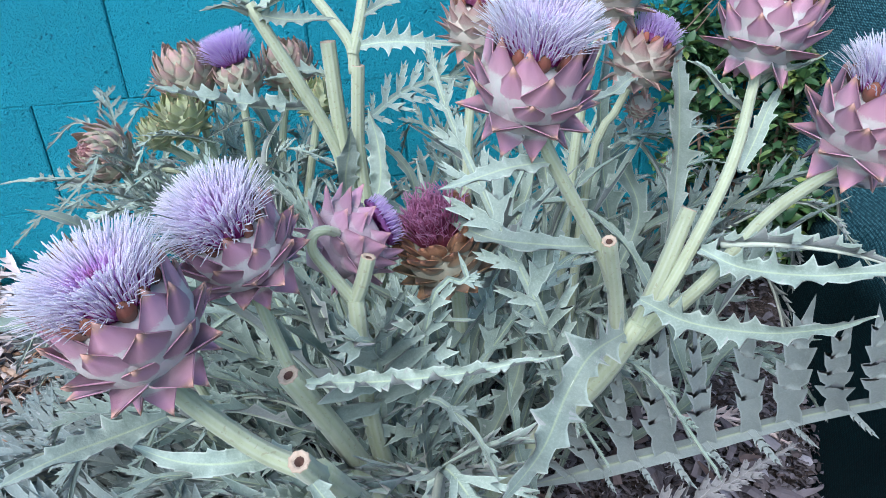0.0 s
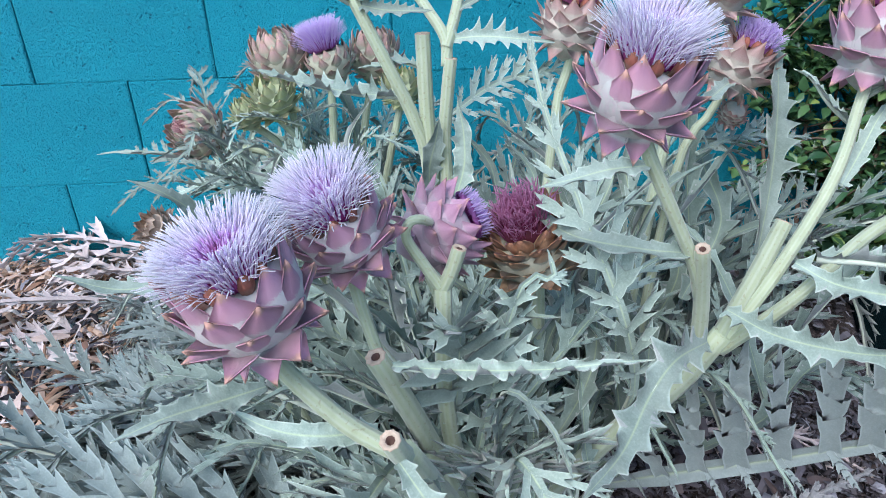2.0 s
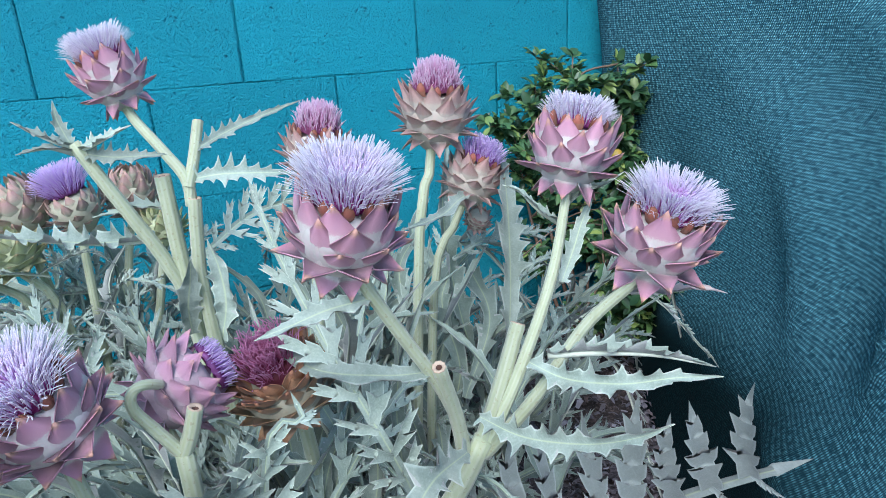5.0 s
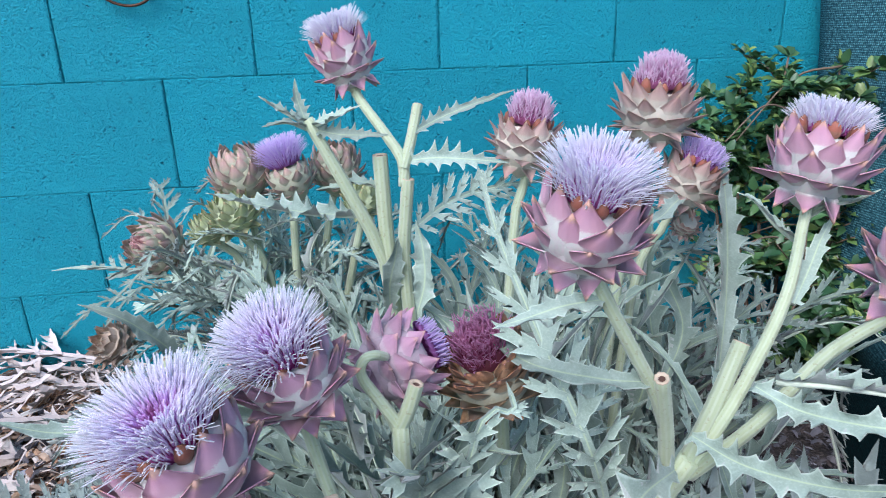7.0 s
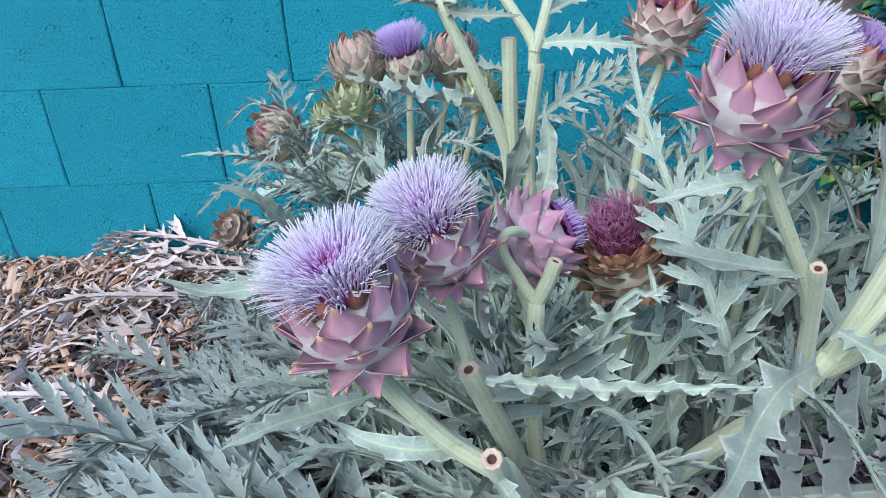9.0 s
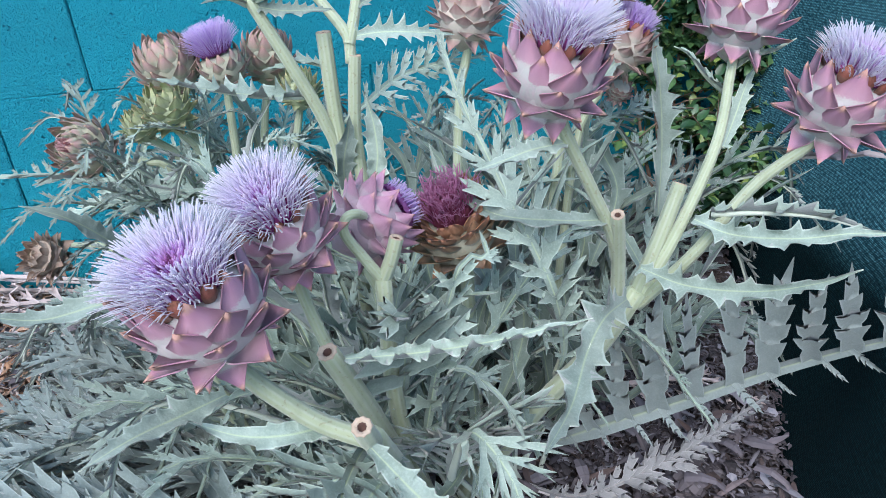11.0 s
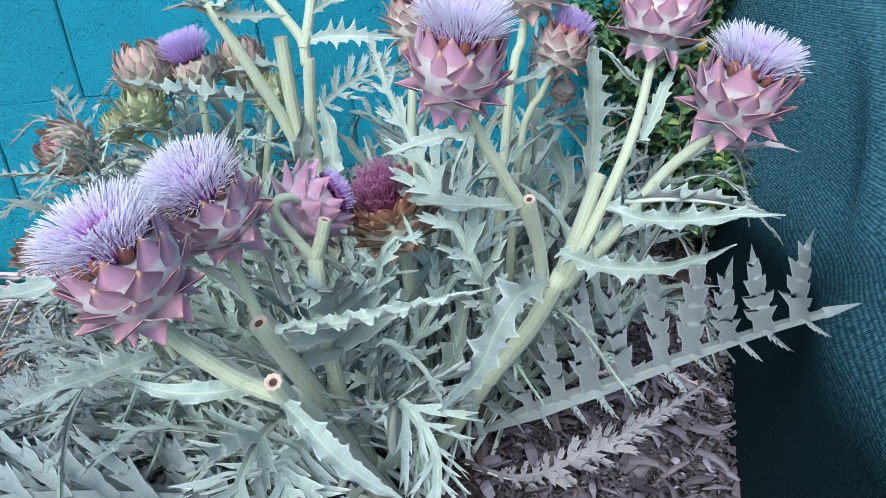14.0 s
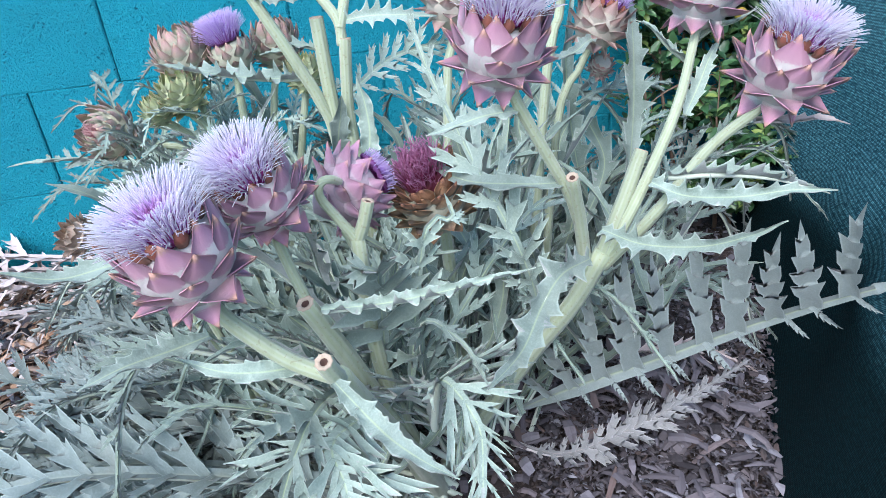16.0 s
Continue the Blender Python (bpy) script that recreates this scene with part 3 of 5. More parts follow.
BRACTS = {
    "open": bract_mesh(BRACT_PURPLE, 0.76, 0.26, 0.95, 0.11, hook=0.18),
    "mauve": bract_mesh(BRACT_MAUVE, 0.80, 0.14, 0.95, 0.11, hook=0.2),
    "dusty": bract_mesh(BRACT_DUSTY, 0.68, 0.12, 0.9, hook=0.2),
    "bud": bract_mesh(BRACT_BUD, 0.62, 0.30, 1.2, hook=-0.05),
    "green": bract_mesh(BRACT_GREEN, 0.66, 0.22, 1.05, 0.09, hook=0.14),
    "dead": bract_mesh(BRACT_TAN, 0.8, 0.1, 1.1, 0.06, hook=0.35),
    "spent": bract_mesh(BRACT_SPENT, 0.75, 0.25, 1.3, hook=0.15),
}
NUB = bract_mesh(BRACT_BROWN, 0.85, 0.5, 2.4, 0.22)
NUB_SPENT = bract_mesh(BRACT_ORANGE, 0.85, 0.45, 2.0, 0.14, hook=0.25)


def flower_head(plant, base, axis, r, kind, spin=0.0, tuft=None, label="", rows=None, seed=0):
    """A globe of overlapping scales, its crown open for the florets. base is the middle of the globe."""
    rng = random.Random(seed)
    mat = {"open": BRACT_PURPLE, "mauve": BRACT_MAUVE, "dusty": BRACT_DUSTY, "bud": BRACT_BUD, "green": BRACT_GREEN, "spent": BRACT_SPENT, "dead": BRACT_TAN}[kind]
    m = Matrix.Translation(base) @ Vector(axis).to_track_quat("Z", "Y").to_matrix().to_4x4() @ Matrix.Rotation(spin, 4, "Z")
    core = child("flower_head", core_mesh(r, 0.92, mat), plant, label, m)
    # rows: how far up the globe (degrees from its foot), scales in the row, lift of the scale from level (degrees), length in radii
    if rows is None:
        rows = {
            "open": [(28, 7, -45, 0.82), (43, 8, 18, 0.95), (57, 8, 56, 1.08), (75, 8, 77, 1.12), (94, 8, 90, 1.10)],
            "mauve": [(30, 7, -20, 0.75), (47, 9, 22, 0.82), (64, 10, 48, 0.88), (82, 10, 70, 0.86), (100, 9, 86, 0.75)],
            "dusty": [(32, 7, -30, 0.78), (48, 9, 14, 0.86), (65, 10, 48, 0.94), (82, 10, 70, 0.98), (99, 10, 84, 0.98)],
            "bud": [(35, 7, 0, 0.70), (55, 9, 28, 0.85), (75, 10, 50, 0.90), (95, 10, 68, 0.9), (113, 9, 82, 0.85), (130, 8, 98, 0.7), (148, 6, 110, 0.5)],
            "green": [(32, 6, -5, 0.80), (50, 8, 26, 0.95), (68, 8, 46, 1.05), (86, 8, 64, 1.05), (104, 7, 82, 1.0), (122, 6, 96, 0.9), (142, 5, 108, 0.7)],
            "dead": [(38, 8, -10, 0.8), (60, 9, 24, 1.0), (82, 10, 48, 1.0), (102, 10, 70, 0.95), (124, 9, 96, 0.8), (146, 7, 118, 0.6)],
            "spent": [(40, 8, 5, 0.72), (62, 9, 30, 0.82), (82, 10, 52, 0.82), (100, 10, 68, 0.78), (114, 9, 76, 0.7)],
        }[kind]
    for i, (polar, count, lift, size) in enumerate(rows):
        for k in range(count):
            a = 2 * math.pi * (k + 0.5 * (i % 2)) / count + rng.uniform(-0.08, 0.08)
            th = radians(polar)
            rad = Vector((math.cos(a), math.sin(a), 0))
            foot = rad * (r * math.sin(th) * 0.93) + Vector((0, 0, -math.cos(th) * r * 0.92))
            el = radians(lift + rng.uniform(-8, 8))
            d = rad * math.cos(el) + Vector((0, 0, math.sin(el)))
            d = (d + rad.cross(Vector((0, 0, 1))) * rng.uniform(-0.10, 0.10)).normalized()
            outer = rad * math.sin(el) - Vector((0, 0, math.cos(el)))
            x = d.cross(outer).normalized()
            rot = Matrix((x, d, x.cross(d))).transposed().to_4x4()
            ln = r * size * rng.uniform(0.9, 1.12)
            sag = Matrix.Translation(foot - d * ln * 0.18)
            child("bract", BRACTS[kind], core, "", sag @ rot @ Matrix.Diagonal((ln * rng.uniform(0.92, 1.1), ln, ln, 1)))
    if tuft:
        fmat, r_top, tall, count, dish, messy = tuft
        top = Vector((0, 0, r * (0.60 if kind == "open" else 0.64)))
        child("floret_brush", floret_mesh(fmat, min(r * 0.68, r_top * 0.85), r_top, tall, count, dish, seed, messy=messy), core, "", Matrix.Translation(top))
        if kind not in ("bud", "mauve"):
            n, big = (13, 0.62) if kind == "spent" else (11, 0.38)
            for k in range(n * (2 if kind == "spent" else 1)):
                tier = k // n
                a = 2 * math.pi * (k + 0.5 * tier) / n + 0.2 + rng.uniform(-0.12, 0.12)
                rad = Vector((math.cos(a), math.sin(a), 0))
                d = (rad * (0.30 + 0.35 * tier) + Vector((0, 0, 1))).normalized()
                x = d.cross(rad).normalized()
                rot = Matrix((x, d, x.cross(d))).transposed().to_4x4()
                ln = r * big * rng.uniform(0.82, 1.12)
                child("inner_scale", NUB_SPENT if kind == "spent" else NUB, core, "", Matrix.Translation(rad * r * (0.76 + 0.12 * tier) + Vector((0, 0, r * (0.52 - 0.10 * tier)))) @ rot @ Matrix.Diagonal((ln * 0.95, ln, ln, 1)))
    return core


def plant(label):
    ob = new("artichoke_plant")
    return tagged(ob, label, "artichoke plant", "artichoke plants by the wall")


def leaf(parent, me, m=None, label=""):
    return child("leaf", me, parent, label, m)


# ---- setting: ground, block wall, shade cloth ----
def ground_sheet():
    g = Mesh()
    xs = [-40, -12, -4] + [-2.4 + 0.08 * i for i in range(54)] + [4, 12, 40]
    ys = [-40, -12, -4] + [-2.4 + 0.08 * i for i in range(31)] + [0.15, 12, 40]
    for y in ys:
        for x in xs:
            z = 0.018 * noise.noise(Vector((x * 3.1, y * 3.1, 0.0))) + 0.012 * noise.noise(Vector((x * 11, y * 11, 4.0)))
            near = 1.0 if abs(x) < 3 and -3 < y < 0.2 else 0.0
            g.vert((x, y, z * near - 0.012))
    w = len(xs)
    for j in range(len(ys) - 1):
        for i in range(w - 1):
            g.face((j * w + i, j * w + i + 1, (j + 1) * w + i + 1, (j + 1) * w + i))
    return g.done("ground", [SOIL])


ground = tagged(new("ground", ground_sheet()), "brown soil bed under bark mulch and dry leaf litter", "ground", kind="structure")

BLOCK, COURSE = 0.4064, 0.2419
WALL_X, WALL_Z = -0.009, 0.006
bm = bmesh.new()
bmesh.ops.create_cube(bm, size=1.0, matrix=Matrix.Translation((0, 0.108, 1.2)) @ Matrix.Diagonal((7.0, 0.2, 2.9, 1)))
me = bpy.data.meshes.new("wall_north")
bm.to_mesh(me)
bm.free()
me.materials.append(PAINT)
wall = tagged(new("wall_north", me), "turquoise painted concrete block wall with recessed joints", "wall", kind="structure")


def block_mesh(seed, w):
    """One wall block: a slightly uneven face with worn and rounded edges."""
    rng, g = random.Random(seed), Mesh()
    hw, hh = w / 2 - 0.0018, COURSE / 2 - 0.0004
    nx, nz = 8, 5
    ids = {}
    for j in range(nz + 1):
        for i in range(nx + 1):
            x, z = -hw + 2 * hw * i / nx, -hh + 2 * hh * j / nz
            edge = i in (0, nx) or j in (0, nz)
            y = (0.0024 if i in (0, nx) else 0.0012) if edge else rng.uniform(-0.0004, 0.0004)
            if edge:
                x += rng.uniform(-0.0008, 0.0006) * (1 if i == nx else -1 if i == 0 else 0)
                z += rng.uniform(-0.0007, 0.0004) * (1 if j == nz else -1 if j == 0 else 0)
            elif i in (1, nx - 1) or j in (1, nz - 1):
                x = math.copysign(hw - 0.0035, x) if i in (1, nx - 1) else x
                z = math.copysign(hh - 0.0030, z) if j in (1, nz - 1) else z
            ids[i, j] = g.vert((x, y, z))
    back = [g.vert((sx * hw, 0.012, sz * hh)) for sx, sz in ((-1, -1), (1, -1), (1, 1), (-1, 1))]
    for j in range(nz):
        for i in range(nx):
            g.face((ids[i, j], ids[i + 1, j], ids[i + 1, j + 1], ids[i, j + 1]))
    rims = ([ids[i, 0] for i in range(nx + 1)], [ids[nx, j] for j in range(nz + 1)], [ids[nx - i, nz] for i in range(nx + 1)], [ids[0, nz - j] for j in range(nz + 1)])
    for k, rim in enumerate(rims):
        g.face([*reversed(rim), back[k], back[(k + 1) % 4]])
    return g.done("block", [PAINT], smooth=False)


block_kinds = [block_mesh(40 + i, BLOCK) for i in range(6)]
rng = random.Random(5)
for c in range(0, 10):
    for k in range(-8, 8):
        x = (k + (0.5 if c % 2 else 0.0)) * BLOCK
        child("block", block_kinds[rng.randrange(6)], wall, "", Matrix.Translation((WALL_X + x + rng.uniform(-0.001, 0.001), rng.uniform(-0.0012, 0.0012), WALL_Z + (c + 0.5) * COURSE)))


def cloth_sheet():
    """Woven cloth let down beside the bed: steep and in shade at the foot, it leans back over a low fold."""
    g = Mesh()
    foot = curve_points([(0.94, 0.0, 0), (0.79, -0.36, 0), (0.600, -0.724, 0), (0.42, -1.00, 0), (0.30, -1.19, 0), (0.22, -1.42, 0), (0.22, -1.80, 0)], 90)
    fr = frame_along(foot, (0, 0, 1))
    nz, rows, uvs = 60, [], []
    for i, (p, (t, s, n)) in enumerate(zip(foot, fr)):
        u = i / 90
        away = s if s.x > 0 else -s
        front = min(1.0, max(0.0, (u - 0.05) / 0.35)) ** 1.2
        ridge, col = 0.27 - 0.13 * (1 - front) + 0.048 * min(1.0, max(0.0, (u - 0.42) / 0.25)), []
        for j in range(nz + 1):
            z = ridge * j / 16 if j < 17 else ridge + (1.45 - ridge) * (j - 16) / (nz - 16)
            o = 0.30 * min(z, ridge) * front
            if z > ridge:
                k = z - ridge
                o += (0.50 * k + 0.42 * k * k + 0.05 * (1 - math.exp(-k / 0.05))) * front - 0.06 * k * (1 - front)
                o += 0.045 * (1 - 2 * abs(math.sin(2.6 * u * 3.14 + 3.6 * z)) ** 0.8) * min(1.0, k / 0.25) * front
            for lift, wide, z0 in ((0.050, 0.075, 0.92), (0.030, 0.050, 0.70), (0.034, 0.060, 1.14)):
                k = (z - (z0 - 1.4 * (u - 0.22))) / wide
                o -= lift * math.exp(-k * k * (1.0 if k > 0 else 2.2)) * min(1.0, max(0.0, (z - ridge) / 0.15)) * front
            o += 0.006 * math.sin(u * 40 + z * 3) * min(1.0, z / 0.3)
            o += 0.010 * noise.noise(Vector((u * 9, z * 5, 2.0))) * min(1.0, z / 0.2)
            q = p + away * o + Vector((0, 0, z - 0.004))
            uvs.append((u * 2.3, z))
            # 1 at the foot, 0 above the fold: how much shade is painted
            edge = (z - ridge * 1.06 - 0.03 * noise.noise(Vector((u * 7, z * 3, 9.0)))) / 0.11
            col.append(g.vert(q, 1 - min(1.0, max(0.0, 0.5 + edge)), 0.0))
        rows.append(col)
    for a, b in zip(rows, rows[1:]):
        for j in range(nz):
            g.face((a[j], a[j + 1], b[j + 1], b[j]))
    return g, uvs


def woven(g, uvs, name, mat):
    me = g.done(name, [mat], "foot_shade")
    uv = me.uv_layers.new(name="weave")
    for loop in me.loops:
        uv.data[loop.index].uv = uvs[loop.vertex_index]
    return me


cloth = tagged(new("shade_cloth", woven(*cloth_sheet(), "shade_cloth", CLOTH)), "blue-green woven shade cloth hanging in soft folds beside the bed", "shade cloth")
solid = cloth.modifiers.new("thickness", "SOLIDIFY")
solid.thickness = 0.002


def wall_ornament():
    """A small wire hoop with three knobs, screwed to the wall above the bed."""
    ob = tagged(new("wall_ornament"), "small rusty wire hoop with brass knobs on the wall", "wall ornament")
    c = Vector((-0.652, -0.022, 0.945))
    g = Mesh()
    ring = [c + Vector((math.cos(a) * 0.068, 0.004 * math.sin(3 * a), math.sin(a) * 0.062)) for a in [2 * math.pi * i / 40 for i in range(41)]]
    tube(g, ring, (0.0028, 0.0028), 8)
    child("hoop", g.done("hoop", [METAL]), ob)
    for a in (205, 250, 318, 60):
        bm = bmesh.new()
        p = c + Vector((math.cos(radians(a)) * 0.046, 0.0, math.sin(radians(a)) * 0.044))
        bmesh.ops.create_cone(bm, segments=14, radius1=0.009, radius2=0.007, depth=0.014, cap_ends=True, matrix=Matrix.Translation(p) @ Matrix.Rotation(radians(90), 4, "X"))
        bmesh.ops.bevel(bm, geom=bm.edges[:], offset=0.0015, segments=2, affect="EDGES")
        part("knob", bm, BRASS, ob, "tarnished brass knob")
    for a in (205, 318, 90):
        g = Mesh()
        tube(g, [c + Vector((0, 0.0, 0)), c + Vector((math.cos(radians(a)) * 0.066, 0, math.sin(radians(a)) * 0.060))], (0.002, 0.002), 6)
        child("spoke", g.done("spoke", [METAL]), ob)
    g = Mesh()
    tube(g, [c + Vector((0, 0.0, 0)), c + Vector((0, 0.024, 0))], (0.006, 0.006), 10)
    child("wall_plug", g.done("wall_plug", [METAL]), ob)


wall_ornament()


# ---- plants: stems, flower heads and single leaves that stand out ----
FADING = (FLORET_PINK, 0.034, 0.036, 460, -0.25, 0.0028)

front = plant("silvery artichoke plant with two open lavender flowers and cut stalks")
right = plant("tall silvery artichoke plant with three open lavender flowers leaning over")
middle = plant("pale artichoke plant with one tall flower, fading flowers and cut stalks")
left = plant("silvery artichoke plant with a violet flower and unopened buds")

# front plant
flower_head(front, (-0.303, -1.147, 0.570), (-0.26, -0.20, 0.94), 0.042, "open", 0.3, (FLORET_OPEN, 0.056, 0.042, 760, 0.50, 0.0), "open flower head, lavender brush with a magenta heart", seed=1)
flower_head(front, (-0.246, -1.050, 0.576), (-0.28, -0.34, 0.89), 0.039, "open", 0.9, (FLORET_OPEN, 0.0525, 0.040, 680, 0.36, 0.0), "open lavender flower head leaning over", seed=2)
flower_head(front, (-0.156, -0.965, 0.532), (0.80, 0.22, 0.30), 0.040, "mauve", 0.2, (FLORET_MID, 0.029, 0.020, 160, 0.0, 0.0), "half-open mauve flower head turned aside", seed=3)
stem(front, [(-0.200, -1.160, 0.430), (-0.238, -1.150, 0.450), (-0.272, -1.143, 0.484), (-0.296, -1.140, 0.518), (-0.304, -1.146, 0.545)], 0.0077, 0.0067)
cut_stalk(front, [(-0.200, -1.160, 0.428), (-0.205, -1.175, 0.450), (-0.209, -1.187, 0.471)], 0.0086, 0.0079)
stem(front, [(-0.09, -0.93, -0.01), (-0.13, -1.02, 0.17), (-0.175, -1.11, 0.34), (-0.200, -1.160, 0.434)], 0.0135, 0.0095)
stem(front, [(-0.205, -1.045, 0.38), (-0.222, -1.056, 0.452), (-0.236, -1.046, 0.505), (-0.243, -1.049, 0.555)], 0.0059, 0.0052)
cut_stalk(front, [(-0.10, -0.94, 0.0), (-0.15, -0.99, 0.20), (-0.190, -1.033, 0.350), (-0.224, -1.068, 0.458)], 0.0144, 0.0095)
stem(front, [(-0.09, -0.92, 0.0), (-0.13, -0.97, 0.16), (-0.158, -1.008, 0.33), (-0.161, -1.020, 0.497)], 0.0121, 0.0077)
cut_stalk(front, [(-0.162, -1.020, 0.492), (-0.152, -1.021, 0.515), (-0.145, -1.021, 0.537)], 0.0067, 0.0065)
stem(front, [(-0.161, -1.020, 0.493), (-0.178, -1.019, 0.522), (-0.192, -1.019, 0.548), (-0.189, -1.017, 0.562), (-0.179, -1.010, 0.562), (-0.170, -0.998, 0.553)], 0.0054, 0.0040, label="thin stalk bent over like a hook")
stem(front, [(-0.155, -1.0, 0.45), (-0.175, -0.985, 0.50), (-0.180, -0.99, 0.535)], 0.0054, 0.0049)
cut_stalk(front, [(-0.33, -0.84, 0.15), (-0.385, -0.868, 0.42), (-0.403, -0.874, 0.505)], 0.0050, 0.0048, "old brown stalk cut off and split at the end")
cut_stalk(front, [(-0.31, -0.90, 0.15), (-0.375, -0.945, 0.43), (-0.385, -0.950, 0.490)], 0.0045, 0.0038)

# right plant
flower_head(right, (-0.008, -1.050, 0.685), (0.10, -0.30, 0.95), 0.041, "open", 0.1, (FLORET_OPEN, 0.0525, 0.044, 700, 0.32, 0.0), "large open lavender flower head on mauve scales", seed=5)
flower_head(right, (0.286, -0.900, 0.688), (0.22, 0.05, 0.97), 0.043, "open", 0.6, (FLORET_OPEN, 0.048, 0.038, 620, 0.15, 0.0), "open lavender flower head seen from the side", seed=6)
flower_head(right, (0.286, -1.060, 0.631), (0.12, -0.30, 0.94), 0.042, "open", 1.2, (FLORET_OPEN, 0.0535, 0.040, 660, 0.46, 0.0), "open lavender flower head beside the shade cloth", seed=7)
stem(right, [(-0.07, -0.87, -0.01), (-0.015, -0.915, 0.12), (0.042, -0.957, 0.247), (0.088, -0.995, 0.345), (0.118, -1.015, 0.425)], 0.0135, 0.0103)
cut_stalk(right, [(0.100, -1.005, 0.400), (0.088, -1.020, 0.46), (0.061, -1.056, 0.543)], 0.0077, 0.0065)
cut_stalk(right, [(0.112, -1.012, 0.405), (0.140, -1.004, 0.465), (0.172, -0.988, 0.532)], 0.0090, 0.0076)
stem(right, [(0.082, -1.025, 0.475), (0.062, -1.042, 0.522), (0.033, -1.050, 0.575), (0.005, -1.054, 0.628), (-0.004, -1.050, 0.657)], 0.0059, 0.0054)
stem(right, [(0.118, -1.015, 0.410), (0.160, -1.010, 0.485), (0.212, -0.985, 0.572), (0.262, -0.925, 0.628), (0.283, -0.900, 0.669)], 0.0065, 0.0049)
stem(right, [(0.118, -1.015, 0.405), (0.165, -1.035, 0.470), (0.219, -1.040, 0.541), (0.262, -1.058, 0.588), (0.284, -1.060, 0.613)], 0.0067, 0.0052)
leaf(right, strap_leaf([(0.237, -0.965, 0.559), (0.266, -0.940, 0.585), (0.289, -0.920, 0.609), (0.317, -0.900, 0.631)], (-0.5, -1, 0.2), 0.0094, 7, (0.1, 0.3), 0.2, 11))
leaf(right, strap_leaf([(0.267, -0.915, 0.607), (0.235, -0.920, 0.629), (0.210, -0.920, 0.654), (0.190, -0.920, 0.664)], (0, -0.4, 1), 0.0070, 7, 0.4, 0.2, 12))
leaf(right, strap_leaf([(0.267, -0.915, 0.630), (0.290, -0.920, 0.645), (0.311, -0.930, 0.651), (0.328, -0.940, 0.664)], (0, -0.4, 1), 0.0055, 7, 0.4, 0.2, 13))
leaf(right, strap_leaf([(0.273, -1.040, 0.570), (0.314, -1.050, 0.566), (0.338, -1.060, 0.568), (0.365, -1.070, 0.560)], (0, -0.5, 1), 0.0055, 7, 0.3, 0.4, 14, mats=[DRY_TOP, DRY_TOP, DRY_TOP]))
# strap leaves reaching towards the cloth
leaf(right, strap_leaf([(0.161, -1.035, 0.513), (0.182, -1.070, 0.508), (0.208, -1.120, 0.523), (0.240, -1.150, 0.537), (0.277, -1.165, 0.537)], (-0.1, -0.6, 0.8), 0.0112, 12, (0.9, 0.2), 0.3, 15, 0.0035, 1.1))
leaf(right, strap_leaf([(0.184, -1.030, 0.516), (0.221, -1.060, 0.524), (0.276, -1.080, 0.517), (0.340, -1.090, 0.493)], (0, 0.3, 1), 0.0105, 10, (1.0, 0.5), 0.4, 16, 0.0035, 1.0, [LEAF_TOP, LEAF_UNDER, LEAF_RIB]))
leaf(right, strap_leaf([(0.108, -1.030, 0.463), (0.131, -1.080, 0.465), (0.162, -1.135, 0.484), (0.180, -1.180, 0.514), (0.195, -1.205, 0.538)], (-0.1, -0.7, 0.7), 0.0105, 12, (0.9, 0.2), 0.25, 17, 0.0035, 1.2))
leaf(right, strap_leaf([(0.090, -1.040, 0.434), (0.040, -1.085, 0.449), (0.008, -1.115, 0.437), (-0.030, -1.165, 0.425), (-0.079, -1.220, 0.434)], (-0.2, -0.9, 0.6), 0.0135, 10, 0.25, 0.45, 18, 0.003, 1.4, broad=0.5))
leaf(right, strap_leaf([(0.062, -1.045, 0.533), (0.015, -1.035, 0.535), (-0.040, -0.990, 0.532), (-0.080, -0.945, 0.555), (-0.087, -0.923, 0.590)], (0, -0.5, 0.9), 0.0125, 12, 0.35, 0.2, 19, 0.003, 0.45))
leaf(right, strap_leaf([(0.006, -1.055, 0.620), (-0.030, -1.068, 0.623), (-0.062, -1.080, 0.621), (-0.090, -1.089, 0.619)], (0, -0.6, 0.9), 0.0094, 8, 0.3, 0.3, 20, 0.002, 0.6))
leaf(right, strap_leaf([(0.185, -0.935, 0.470), (0.215, -0.880, 0.540), (0.250, -0.800, 0.610), (0.290, -0.695, 0.668)], (0.15, -1, 0.2), 0.0156, 12, (0.25, 0.35), 0.2, 21, 0.003, 0.9, broad=0.5))
leaf(right, lobed_leaf([(0.055, -0.95, 0.27), (0.05, -0.98, 0.34), (0.015, -1.015, 0.45), (-0.025, -0.985, 0.55), (-0.055, -0.935, 0.635), (-0.067, -0.908, 0.690)], (0, -1, 0.4), 0.066, 11, (0.15, 0.35), 0.16, 0.3, 2, 22, 0.08, 0.0038, jag=0.7, mats=[LEAF_TOP, LEAF_UNDER, STEM], angle=(56, 24)), label="tall grey-green leaf with a bright green midrib")
